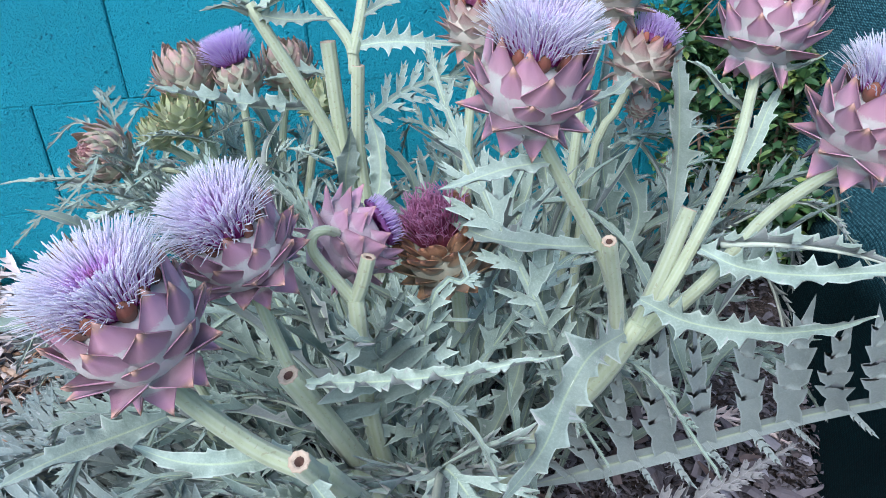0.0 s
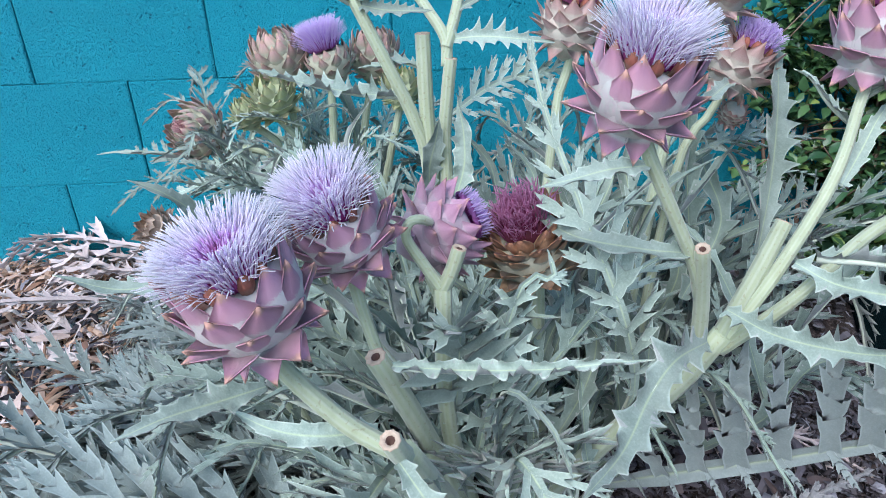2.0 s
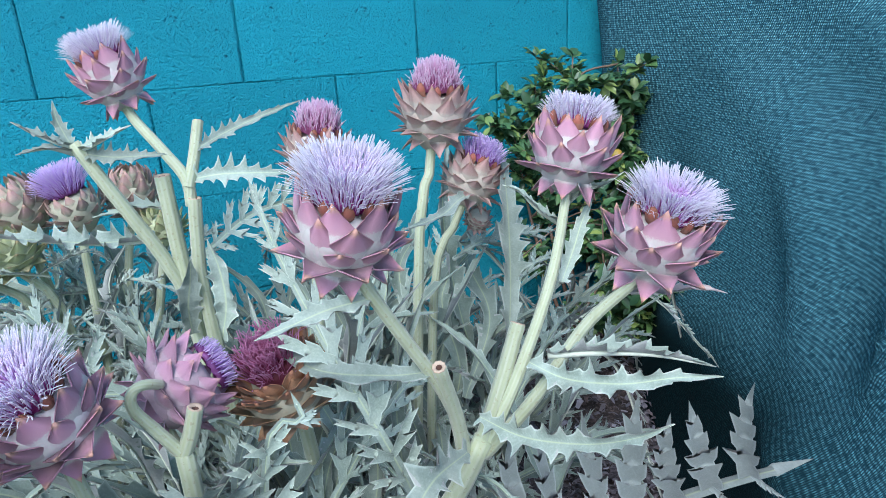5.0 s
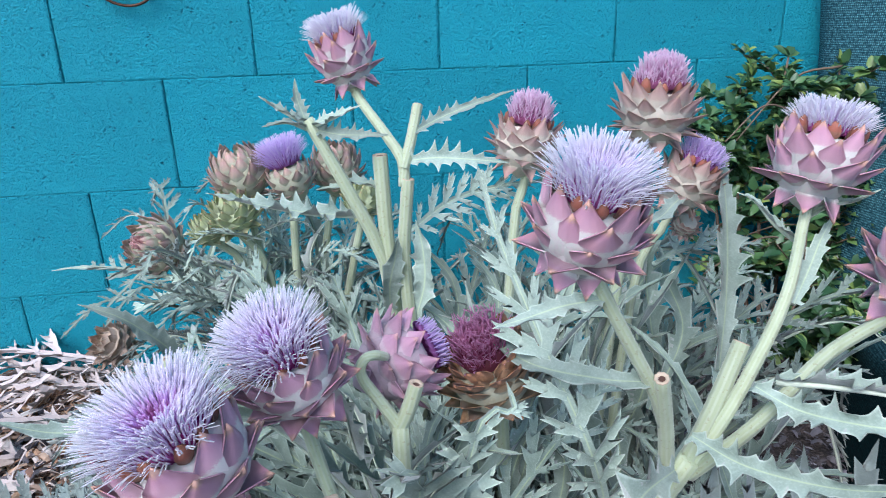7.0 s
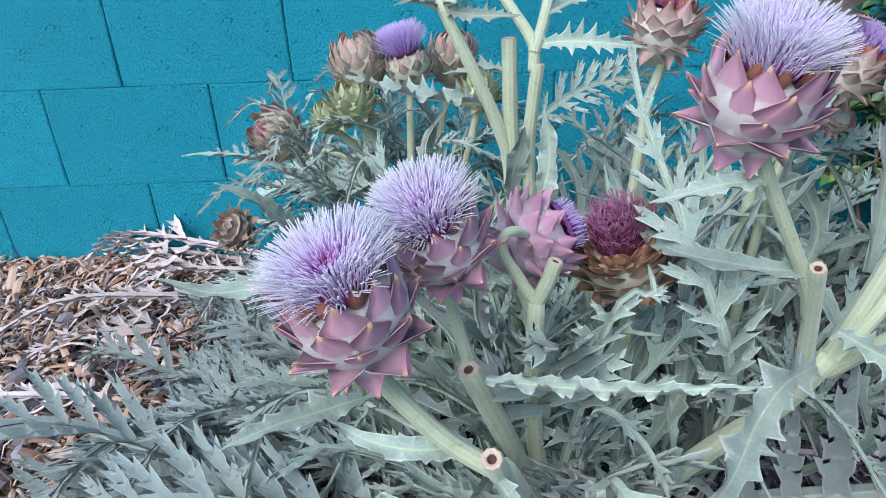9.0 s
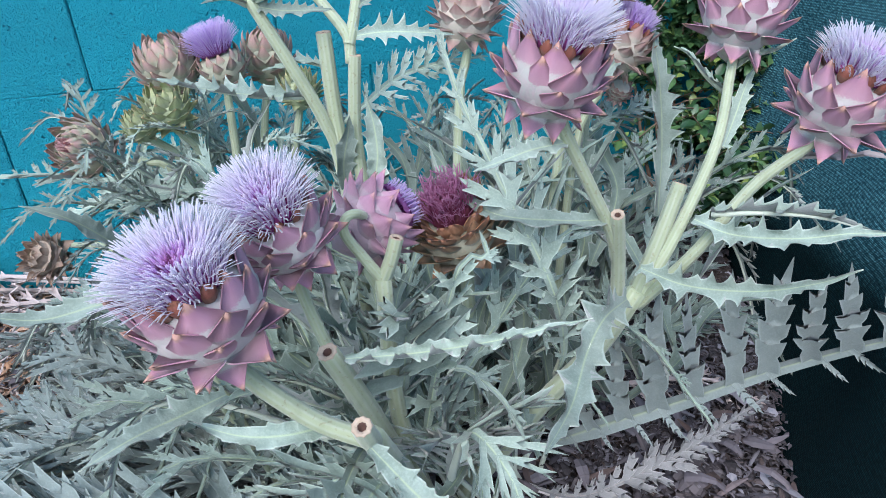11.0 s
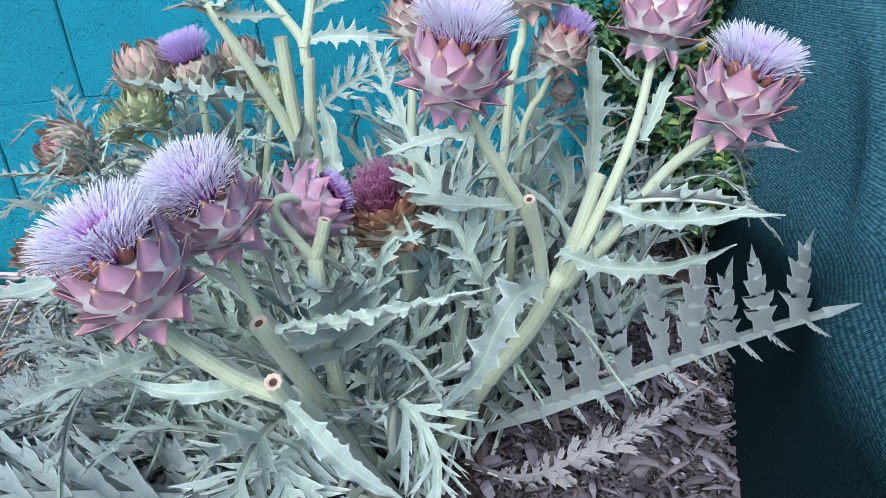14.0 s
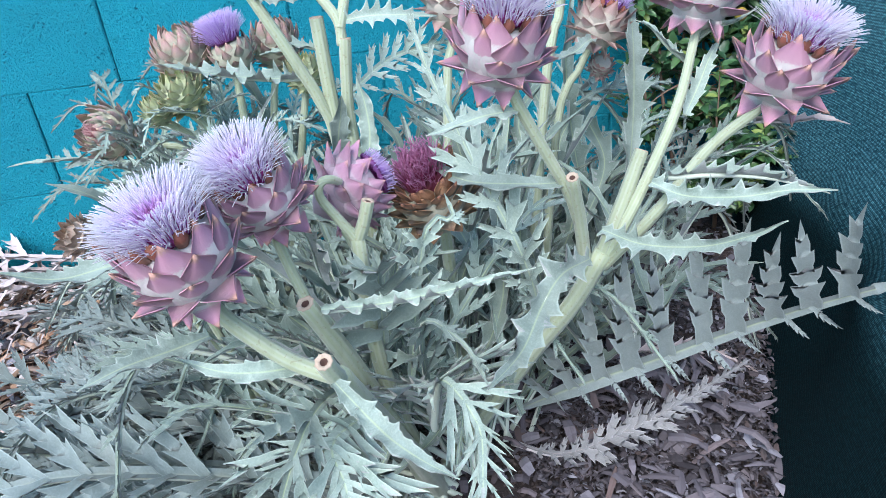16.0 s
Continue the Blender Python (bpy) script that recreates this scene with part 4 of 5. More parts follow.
# fern-like basal leaves low beside the cloth
leaf(right, lobed_leaf([(0.03, -0.90, 0.10), (0.11, -0.968, 0.188), (0.20, -1.01, 0.243), (0.29, -1.05, 0.300), (0.345, -1.105, 0.360), (0.372, -1.145, 0.398)], (0, -0.75, 0.66), 0.182, 10, (0.75, 0.05), 0.108, 0.06, 4, 23, 0.12, 0.0046, foot=0.95, jag=0.62, wild=0.06, ratio=0.28, angle=(90, 62), taper=0.32, mats=[FERN, FERN, PINK_GREY]), label="large fern-like leaf with upright toothed lobes")
leaf(right, lobed_leaf([(0.03, -0.90, 0.04), (0.09, -0.955, 0.050), (0.16, -0.97, 0.075), (0.26, -0.97, 0.110), (0.39, -0.95, 0.150)], (0, -0.5, 0.85), 0.046, 20, (0.7, 0.35), 0.22, 0.2, 2, 24, 0.1, 0.005, [PINK_GREY, PINK_GREY, DRY_TOP], 0.7))

# middle plant, behind
flower_head(middle, (-0.200, -0.620, 0.793), (-0.28, 0.02, 0.96), 0.037, "open", 0.4, (FLORET_OPEN, 0.047, 0.038, 580, 0.12, 0.0), "tall open lavender flower head on dusty scales", seed=8)
flower_head(middle, (0.034, -0.660, 0.678), (0.16, -0.05, 0.98), 0.040, "dusty", 0.0, FADING, "fading pink flower head with dry scales", seed=9)
flower_head(middle, (0.183, -0.730, 0.722), (0.08, -0.05, 1.0), 0.043, "dusty", 0.8, FADING, "fading pink flower head with spread dry scales", seed=10)
flower_head(middle, (0.228, -0.740, 0.632), (0.42, -0.05, 0.9), 0.036, "dusty", 0.5, (FLORET_MID, 0.034, 0.034, 320, 0.0, 0.003), "small fading violet flower head", seed=11)
flower_head(middle, (-0.066, -0.950, 0.497), (-0.30, -0.22, 0.93), 0.041, "spent", 0.5, (FLORET_DEAD, 0.027, 0.044, 380, 0.0, 0.0075), "spent flower head with withered purple threads and brown scales", seed=12)
flower_head(middle, (0.241, -0.720, 0.566), (0.1, -0.5, 0.8), 0.016, "dusty", 0.5, None, "small withered bud", seed=13)
stem(middle, [(-0.02, -0.86, 0.05), (-0.04, -0.90, 0.30), (-0.055, -0.935, 0.47)], 0.0099, 0.0072)
cut_stalk(middle, [(-0.14, -0.70, 0.0), (-0.153, -0.680, 0.442), (-0.159, -0.670, 0.550), (-0.162, -0.670, 0.671)], 0.0117, 0.0095)
stem(middle, [(-0.13, -0.69, 0.1), (-0.158, -0.675, 0.471), (-0.174, -0.675, 0.552), (-0.207, -0.680, 0.631), (-0.235, -0.680, 0.691), (-0.250, -0.680, 0.723)], 0.0113, 0.0072)
cut_stalk(middle, [(-0.11, -0.69, 0.0), (-0.136, -0.700, 0.484), (-0.136, -0.700, 0.566), (-0.128, -0.700, 0.644)], 0.0108, 0.0079)
stem(middle, [(-0.133, -0.695, 0.634), (-0.134, -0.690, 0.667), (-0.155, -0.670, 0.701), (-0.182, -0.640, 0.738), (-0.196, -0.620, 0.766)], 0.0072, 0.0056)
cut_stalk(middle, [(-0.133, -0.695, 0.657), (-0.121, -0.680, 0.690), (-0.109, -0.660, 0.732)], 0.0072, 0.0065)
stem(middle, [(-0.02, -0.72, 0.05), (0.013, -0.680, 0.542), (0.032, -0.665, 0.618), (0.034, -0.660, 0.660)], 0.0081, 0.0059)
stem(middle, [(0.10, -0.76, 0.05), (0.140, -0.760, 0.561), (0.168, -0.740, 0.652), (0.176, -0.730, 0.711)], 0.0081, 0.0059)
stem(middle, [(0.12, -0.78, 0.1), (0.157, -0.760, 0.493), (0.195, -0.750, 0.574), (0.222, -0.740, 0.615)], 0.0072, 0.0049)
leaf(middle, strap_leaf([(-0.248, -0.680, 0.719), (-0.266, -0.690, 0.730), (-0.285, -0.690, 0.741), (-0.304, -0.690, 0.755)], (0, -0.3, 1), 0.0070, 8, 0.3, 0.4, 31))
leaf(middle, strap_leaf([(-0.250, -0.680, 0.717), (-0.256, -0.680, 0.735), (-0.260, -0.680, 0.752), (-0.260, -0.680, 0.773)], (0.3, -1, 0), 0.0070, 6, 0.2, 0.2, 32))
leaf(middle, strap_leaf([(-0.247, -0.680, 0.716), (-0.225, -0.690, 0.723), (-0.203, -0.700, 0.732), (-0.182, -0.700, 0.740)], (0, -0.4, 1), 0.0078, 8, (0.6, 0.2), 0.3, 33))
leaf(middle, strap_leaf([(-0.251, -0.680, 0.714), (-0.269, -0.700, 0.724), (-0.285, -0.710, 0.724), (-0.300, -0.720, 0.722)], (0, -0.3, 1), 0.0070, 6, 0.2, 0.2, 34))
leaf(middle, strap_leaf([(-0.245, -0.680, 0.711), (-0.212, -0.690, 0.704), (-0.177, -0.700, 0.703), (-0.149, -0.700, 0.702)], (0, -0.6, 0.8), 0.0094, 10, (0.7, 0.1), 0.2, 35, 0.003, 1.1))
leaf(middle, strap_leaf([(-0.117, -0.680, 0.701), (-0.079, -0.660, 0.715), (-0.032, -0.650, 0.730), (0.024, -0.640, 0.745)], (0, -0.6, 0.8), 0.0078, 12, (0.8, 0.2), 0.2, 36, 0.0025, 0.9))
leaf(middle, strap_leaf([(-0.130, -0.690, 0.666), (-0.092, -0.700, 0.670), (-0.050, -0.710, 0.668), (0.002, -0.710, 0.661)], (0, -0.6, 0.8), 0.0109, 9, (0.9, 0.1), 0.2, 37, 0.003, 1.6))
leaf(middle, strap_leaf([(-0.165, -0.665, 0.629), (-0.196, -0.670, 0.638), (-0.221, -0.680, 0.635), (-0.246, -0.690, 0.635)], (0, -0.6, 0.8), 0.0078, 8, (0.6, 0.2), 0.2, 38, 0.0025, 1.0))
leaf(middle, lobed_leaf([(-0.155, -0.670, 0.549), (-0.118, -0.660, 0.568), (-0.064, -0.640, 0.597), (0.009, -0.600, 0.603), (0.083, -0.580, 0.603)], (0, -0.7, 0.7), 0.055, 11, (0.6, 0.1), 0.16, 0.2, 2, 39, 0.05, 0.004))
leaf(middle, strap_leaf([(-0.126, -0.700, 0.449), (-0.113, -0.710, 0.504), (-0.114, -0.715, 0.554), (-0.122, -0.720, 0.595)], (-0.3, -1, 0), 0.0172, 7, (0.1, 0.5), 0.3, 40, 0.003, 0.5, broad=0.5))
leaf(middle, strap_leaf([(-0.161, -0.700, 0.465), (-0.159, -0.710, 0.507), (-0.150, -0.715, 0.545), (-0.145, -0.720, 0.573)], (0.3, -1, 0), 0.0156, 6, (0.2, 0.3), 0.2, 41, 0.003, 0.4, broad=0.5))
leaf(middle, strap_leaf([(0.226, -0.745, 0.616), (0.183, -0.800, 0.620), (0.142, -0.850, 0.619), (0.072, -0.920, 0.630)], (0, -0.5, 0.8), 0.0094, 9, 0.4, 0.2, 42, 0.0025, 0.6))
leaf(middle, strap_leaf([(-0.184, -0.670, 0.592), (-0.250, -0.680, 0.600), (-0.320, -0.690, 0.619), (-0.381, -0.700, 0.641)], (0, -0.55, 0.8), 0.0156, 13, (0.75, 0.1), 0.5, 43, 0.0035, 1.2), label="pale leaf with a curled, toothed margin")
leaf(middle, lobed_leaf([(0.202, -0.720, 0.514), (0.249, -0.700, 0.523), (0.314, -0.680, 0.521), (0.392, -0.660, 0.509)], (0, -0.6, 0.8), 0.05, 9, 0.3, 0.16, 0.2, 2, 44, 0.05, 0.0035))

# left plant, behind
flower_head(left, (-0.310, -0.440, 0.598), (-0.26, -0.05, 0.96), 0.036, "bud", 0.3, (FLORET_MID, 0.052, 0.046, 620, 0.04, 0.0), "small head with a thick violet brush", [(35, 8, 0, 0.7), (58, 9, 30, 0.8), (80, 10, 58, 0.8), (100, 10, 78, 0.75)], 14)
flower_head(left, (-0.392, -0.420, 0.602), (-0.15, -0.2, 1.0), 0.044, "bud", 0.1, None, "brownish-pink flower bud with closed scales", seed=15)
flower_head(left, (-0.239, -0.360, 0.591), (0.05, -0.1, 1.0), 0.042, "bud", 0.7, None, "brownish-pink flower bud with closed scales", seed=16)
flower_head(left, (-0.404, -0.460, 0.545), (-0.05, -0.3, 0.95), 0.034, "green", 0.2, None, "small tight green flower bud", seed=17)
flower_head(left, (-0.561, -0.380, 0.473), (-0.50, -0.70, 0.45), 0.046, "bud", 0.5, (FLORET_HEART, 0.014, 0.022, 110, 0.0, 0.001), "brownish bud opening to a pink heart", [(35, 8, 0, 0.7), (55, 9, 24, 0.85), (75, 10, 48, 0.9), (95, 10, 66, 0.85), (112, 9, 82, 0.75), (130, 8, 96, 0.62), (147, 7, 108, 0.45)], 18)
flower_head(left, (-0.194, -0.420, 0.544), (0.05, -0.1, 1.0), 0.030, "green", 0.6, None, "small tight green flower bud", seed=19)
flower_head(left, (-0.447, -0.470, 0.525), (-0.2, -0.2, 1.0), 0.024, "green", 0.9, None, "small tight green flower bud", seed=20)
flower_head(left, (-0.729, -0.240, 0.222), (-0.5, -0.6, 0.6), 0.036, "dead", 0.5, None, "dried tan-brown flower head drooping over the litter", seed=21)
L0 = (-0.34, -0.40, 0.0)
for top, mid in (((-0.310, -0.440, 0.571), (-0.314, -0.440, 0.481)), ((-0.394, -0.420, 0.566), (-0.379, -0.420, 0.479)), ((-0.244, -0.360, 0.553), (-0.265, -0.380, 0.469)), ((-0.405, -0.460, 0.519), (-0.366, -0.440, 0.443)), ((-0.545, -0.370, 0.440), (-0.427, -0.380, 0.414)), ((-0.198, -0.420, 0.514), (-0.215, -0.420, 0.447)), ((-0.448, -0.465, 0.508), (-0.403, -0.440, 0.446))):
    stem(left, [L0, (mid[0] * 0.6 + L0[0] * 0.4, mid[1] * 0.6 + L0[1] * 0.4, mid[2] * 0.55), mid, top], 0.0099, 0.0059)
stem(left, [(-0.45, -0.36, 0.0), (-0.58, -0.28, 0.22), (-0.68, -0.235, 0.24)], 0.0072, 0.0054)
leaf(left, lobed_leaf([(-0.444, -0.440, 0.423), (-0.529, -0.420, 0.427), (-0.621, -0.380, 0.434), (-0.699, -0.340, 0.430)], (0, -0.5, 0.9), 0.060, 10, (0.5, 0.3), 0.16, 0.1, 2, 51, 0.05, 0.004))
leaf(left, strap_leaf([(-0.674, -0.350, 0.428), (-0.705, -0.340, 0.428), (-0.740, -0.335, 0.427), (-0.772, -0.330, 0.423)], (0, -0.5, 0.9), 0.0047, 5, 0.3, 0.2, 52, 0.002, 0.5))
leaf(left, strap_leaf([(-0.475, -0.600, 0.357), (-0.508, -0.630, 0.420), (-0.539, -0.650, 0.461), (-0.581, -0.660, 0.487)], (0.2, -0.6, 0.8), 0.0187, 9, (0.5, 0.2), 0.2, 53, 0.003, 0.5), label="long pale leaf bleached along its edge")
leaf(left, lobed_leaf([(-0.339, -0.500, 0.412), (-0.419, -0.480, 0.411), (-0.503, -0.460, 0.405), (-0.592, -0.440, 0.384)], (0, -0.5, 0.9), 0.075, 10, 0.4, 0.2, 0.2, 3, 54, 0.05, 0.004))

# long leaves of the front plant
leaf(front, strap_leaf([(-0.209, -1.075, 0.452), (-0.148, -1.100, 0.462), (-0.088, -1.140, 0.489), (-0.049, -1.155, 0.503), (-0.016, -1.165, 0.512)], (0, -0.4, 0.9), 0.0098, 18, (0.8, 0.5), 0.6, 61, 0.003, 0.6))
leaf(front, strap_leaf([(-0.204, -1.180, 0.443), (-0.177, -1.210, 0.416), (-0.162, -1.245, 0.422), (-0.143, -1.280, 0.430), (-0.124, -1.310, 0.439)], (-0.1, -0.5, 0.9), 0.0130, 12, 0.45, 0.2, 62, 0.003, 0.4))
leaf(front, strap_leaf([(-0.305, -1.130, 0.480), (-0.332, -1.150, 0.485), (-0.361, -1.180, 0.497), (-0.389, -1.205, 0.500)], (0, -0.5, 0.9), 0.0125, 9, 0.3, 0.2, 63, 0.0025, 0.6))
leaf(front, strap_leaf([(-0.222, -1.130, 0.430), (-0.263, -1.150, 0.445), (-0.299, -1.150, 0.454), (-0.335, -1.140, 0.470)], (0, -0.5, 0.9), 0.0125, 10, (0.3, 0.5), 0.2, 64, 0.0025, 0.4))
leaf(front, strap_leaf([(-0.372, -0.930, 0.458), (-0.429, -0.930, 0.468), (-0.490, -0.940, 0.467), (-0.546, -0.950, 0.493)], (0, -0.5, 0.9), 0.0156, 10, 0.4, 0.2, 65, 0.004, 0.5))
leaf(front, lobed_leaf([(-0.13, -0.97, 0.20), (-0.094, -1.030, 0.486), (-0.062, -1.030, 0.506), (-0.063, -1.030, 0.523)], (0.1, -1, 0.3), 0.065, 7, 0.3, 0.2, 0.3, 2, 66, 0.1, 0.0035))
leaf(front, lobed_leaf([(-0.15, -0.99, 0.30), (-0.148, -1.050, 0.454), (-0.150, -1.075, 0.484), (-0.173, -1.090, 0.502)], (0.1, -1, 0.6), 0.070, 6, 0.1, 0.3, 0.2, 1, 67, 0.1, 0.003, jag=0.6))
leaf(front, lobed_leaf([(-0.10, -0.98, 0.16), (-0.099, -1.080, 0.339), (-0.072, -1.140, 0.320), (-0.084, -1.200, 0.298)], (0, -0.4, 0.9), 0.120, 15, 0.25, 0.065, 0.6, 2, 68, 0.1, 0.006))
leaf(front, lobed_leaf([(-0.17, -1.09, 0.33), (-0.216, -1.170, 0.366), (-0.210, -1.220, 0.364), (-0.202, -1.280, 0.351)], (0, -0.5, 0.9), 0.11, 14, 0.2, 0.065, 0.5, 2, 69, 0.06, 0.005))
leaf(front, lobed_leaf([(-0.10, -0.98, 0.22), (-0.108, -1.060, 0.402), (-0.073, -1.090, 0.392), (-0.058, -1.120, 0.366)], (0.3, -0.7, 0.7), 0.055, 7, 0.2, 0.18, 0.3, 2, 70, 0.06, 0.0035))


# ---- rosettes of basal leaves ----
def arching(length, rise, fall, bend, seed, width, mats=None, lobes=14, fold=0.5, droop=0.4, lobe_w=0.062, jag=1.0):
    ctrl = [(0, 0, 0), (bend * 0.15 * length, 0.33 * length, rise * 0.62 * length), (bend * 0.45 * length, 0.68 * length, rise * length), (bend * length, length * 0.97, (rise - fall) * length)]
    return lobed_leaf(ctrl, (0, -0.2, 1), width, lobes, fold, lobe_w, droop, 3, seed, 0.14, 0.006 * length / 0.6, mats, jag, angle=(58, 24), wild=0.15)


LOW = [arching(0.55 + 0.03 * i, 0.20 + 0.05 * (i % 3), 0.22 + 0.06 * (i % 4), (-0.2, 0.1, 0.25, -0.05)[i % 4], 100 + i, 0.106 + 0.012 * (i % 3), [LEAF_GREY, LEAF_UNDER, LEAF_RIB], 17, 0.55, 0.45, 0.100, 0.95) for i in range(8)]
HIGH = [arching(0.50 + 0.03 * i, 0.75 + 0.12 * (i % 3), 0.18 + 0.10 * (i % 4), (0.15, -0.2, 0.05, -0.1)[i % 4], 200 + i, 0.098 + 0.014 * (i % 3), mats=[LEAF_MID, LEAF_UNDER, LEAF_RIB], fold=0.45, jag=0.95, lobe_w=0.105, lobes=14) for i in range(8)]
DRY = [arching(0.40 + 0.04 * i, 0.06 + 0.03 * i, 0.10, (-0.3, 0.2, 0.4, -0.1)[i % 4], 300 + i, 0.13, [DRY_TOP, DRY_TOP, DRY_TOP], 10, 0.5, 2.2, 0.085, 1.0) for i in range(4)]
FRIZZ = [arching(0.17 + 0.02 * i, 0.35 + 0.15 * (i % 3), 0.10 + 0.1 * (i % 2), (-0.3, 0.2, 0.3, -0.15)[i % 4], 340 + i, 0.040 + 0.006 * (i % 3), [LEAF_TOP, LEAF_UNDER, LEAF_RIB], 11, 0.45, 0.25, 0.12, 0.9) for i in range(6)]


def rosette(parent, base, count, kinds, spread, size, seed, aim=0.0, span=360.0):
    rng = random.Random(seed)
    for i in range(count):
        a = aim + span * ((i + rng.uniform(-0.35, 0.35)) / count - 0.5)
        s = rng.uniform(*size)
        p = Vector(base) + Vector((rng.uniform(-1, 1), rng.uniform(-1, 1), 0)) * spread
        m = Matrix.Translation(p) @ Matrix.Rotation(radians(a), 4, "Z") @ Matrix.Rotation(radians(rng.uniform(-10, 8)), 4, "X") @ Matrix.Rotation(radians(rng.uniform(-32, 32)), 4, "Y") @ Matrix.Diagonal((s, s, s, 1))
        leaf(parent, kinds[rng.randrange(len(kinds))], m)


# turned 0 they point to the wall, 90 to the left
rosette(front, (-0.12, -0.95, 0.02), 24, LOW, 0.06, (0.75, 1.05), 1, 105, 150)
rosette(front, (-0.16, -0.92, 0.05), 14, HIGH, 0.06, (0.50, 0.74), 2, 30, 170)
rosette(front, (-0.28, -0.85, 0.02), 30, LOW, 0.10, (0.7, 1.1), 3, 100, 130)
rosette(front, (-0.42, -0.70, 0.03), 20, LOW, 0.10, (0.6, 0.85), 16, 90, 110)
rosette(front, (-0.42, -0.84, 0.03), 14, LOW, 0.08, (0.45, 0.62), 17, 105, 110)
rosette(front, (-0.22, -0.98, 0.08), 16, LOW, 0.06, (0.55, 0.8), 4, 130, 110)
rosette(front, (-0.34, -0.80, 0.20), 9, LOW, 0.05, (0.42, 0.58), 12, 75, 120)
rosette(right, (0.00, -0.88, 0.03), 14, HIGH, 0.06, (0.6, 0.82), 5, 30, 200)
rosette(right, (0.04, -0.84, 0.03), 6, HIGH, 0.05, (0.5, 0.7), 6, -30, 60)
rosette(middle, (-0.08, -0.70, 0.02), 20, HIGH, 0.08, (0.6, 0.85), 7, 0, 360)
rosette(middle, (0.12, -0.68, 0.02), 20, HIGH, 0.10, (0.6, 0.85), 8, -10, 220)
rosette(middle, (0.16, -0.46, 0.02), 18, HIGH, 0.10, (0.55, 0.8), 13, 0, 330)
rosette(middle, (0.36, -0.50, 0.02), 12, HIGH, 0.06, (0.42, 0.56), 14, 70, 170)
rosette(left, (-0.40, -0.42, 0.26), 11, LOW, 0.05, (0.26, 0.42), 15, 70, 170)
rosette(left, (-0.38, -0.42, 0.36), 12, FRIZZ, 0.06, (0.8, 1.2), 25, 60, 260)
rosette(left, (-0.30, -0.42, 0.40), 10, FRIZZ, 0.07, (0.8, 1.2), 26, 0, 340)
rosette(left, (-0.50, -0.40, 0.36), 9, FRIZZ, 0.05, (0.8, 1.2), 27, 90, 200)
rosette(left, (-0.40, -0.43, 0.50), 7, FRIZZ, 0.05, (0.5, 0.8), 28, 60, 300)
rosette(left, (-0.34, -0.42, 0.02), 15, HIGH, 0.06, (0.40, 0.56), 9, -50, 230)
rosette(left, (-0.36, -0.62, 0.02), 10, LOW, 0.08, (0.45, 0.62), 10, 125, 110)

# narrow toothed leaves that stand up between the stems
SWORD = [strap_leaf([(0, 0, 0), ((-0.03, 0.02, 0.04)[i % 3], 0.02, 0.11 + 0.01 * i), ((-0.02, 0.03, 0.0)[i % 3], 0.05 + 0.01 * (i % 3), 0.22 + 0.012 * i), ((0.03, -0.02, 0.05, -0.05)[i % 4], 0.11 + 0.02 * (i % 3), 0.29 + 0.015 * i)], (0, -1, 0.3), 0.0125 + 0.0012 * (i % 4), 9, (0.2 + 0.15 * (i % 4), 0.5), 0.3, 400 + i, 0.0028, 0.8 + 0.2 * (i % 3), [LEAF_MID, LEAF_UNDER, LEAF_RIB], 0.45) for i in range(8)]
for parent, x0, x1, y0, y1, z0, z1, count, seed in ((middle, -0.16, 0.22, -0.80, -0.60, 0.15, 0.32, 24, 61), (right, -0.02, 0.26, -0.96, -0.66, 0.10, 0.28, 22, 62), (front, -0.24, -0.04, -1.02, -0.88, 0.12, 0.30, 16, 63), (left, -0.46, -0.22, -0.50, -0.38, 0.14, 0.26, 16, 64)):
    rng = random.Random(seed)
    for i in range(count):
        s = rng.uniform(0.65, 1.05)
        m = Matrix.Translation((rng.uniform(x0, x1), rng.uniform(y0, y1), rng.uniform(z0, z1))) @ Matrix.Rotation(rng.uniform(-2.6, 2.6), 4, "Z") @ Matrix.Rotation(rng.uniform(-0.65, 0.15), 4, "X") @ Matrix.Diagonal((s, s, s, 1))
        leaf(parent, SWORD[rng.randrange(8)], m)

# dried leaves along the wall and on the mulch
for i, (x, y, a, s, z) in enumerate([(-0.66, -0.15, 82, 1.0, 0.06), (-0.70, -0.09, 92, 1.0, 0.05), (-0.76, -0.20, 78, 1.0, 0.05), (-0.70, -0.26, 105, 1.1, 0.05), (-0.80, -0.34, 95, 1.0, 0.04), (-0.76, -0.46, 88, 1.0, 0.03), (-0.68, -0.08, 100, 1.1, 0.07), (-0.80, -0.58, 100, 0.9, 0.03), (-0.90, -0.28, 120, 0.8, 0.03), (0.22, -0.72, -100, 0.7, 0.02)]):
    dead = tagged(new("dried_leaf", DRY[i % 4]), "curled grey-pink dried artichoke leaf lying on the mulch", "dried leaf", "dried leaves on the mulch")
    dead.matrix_basis = Matrix.Translation((x, y, z)) @ Matrix.Rotation(radians(a), 4, "Z") @ Matrix.Diagonal((s, s, s, 1))


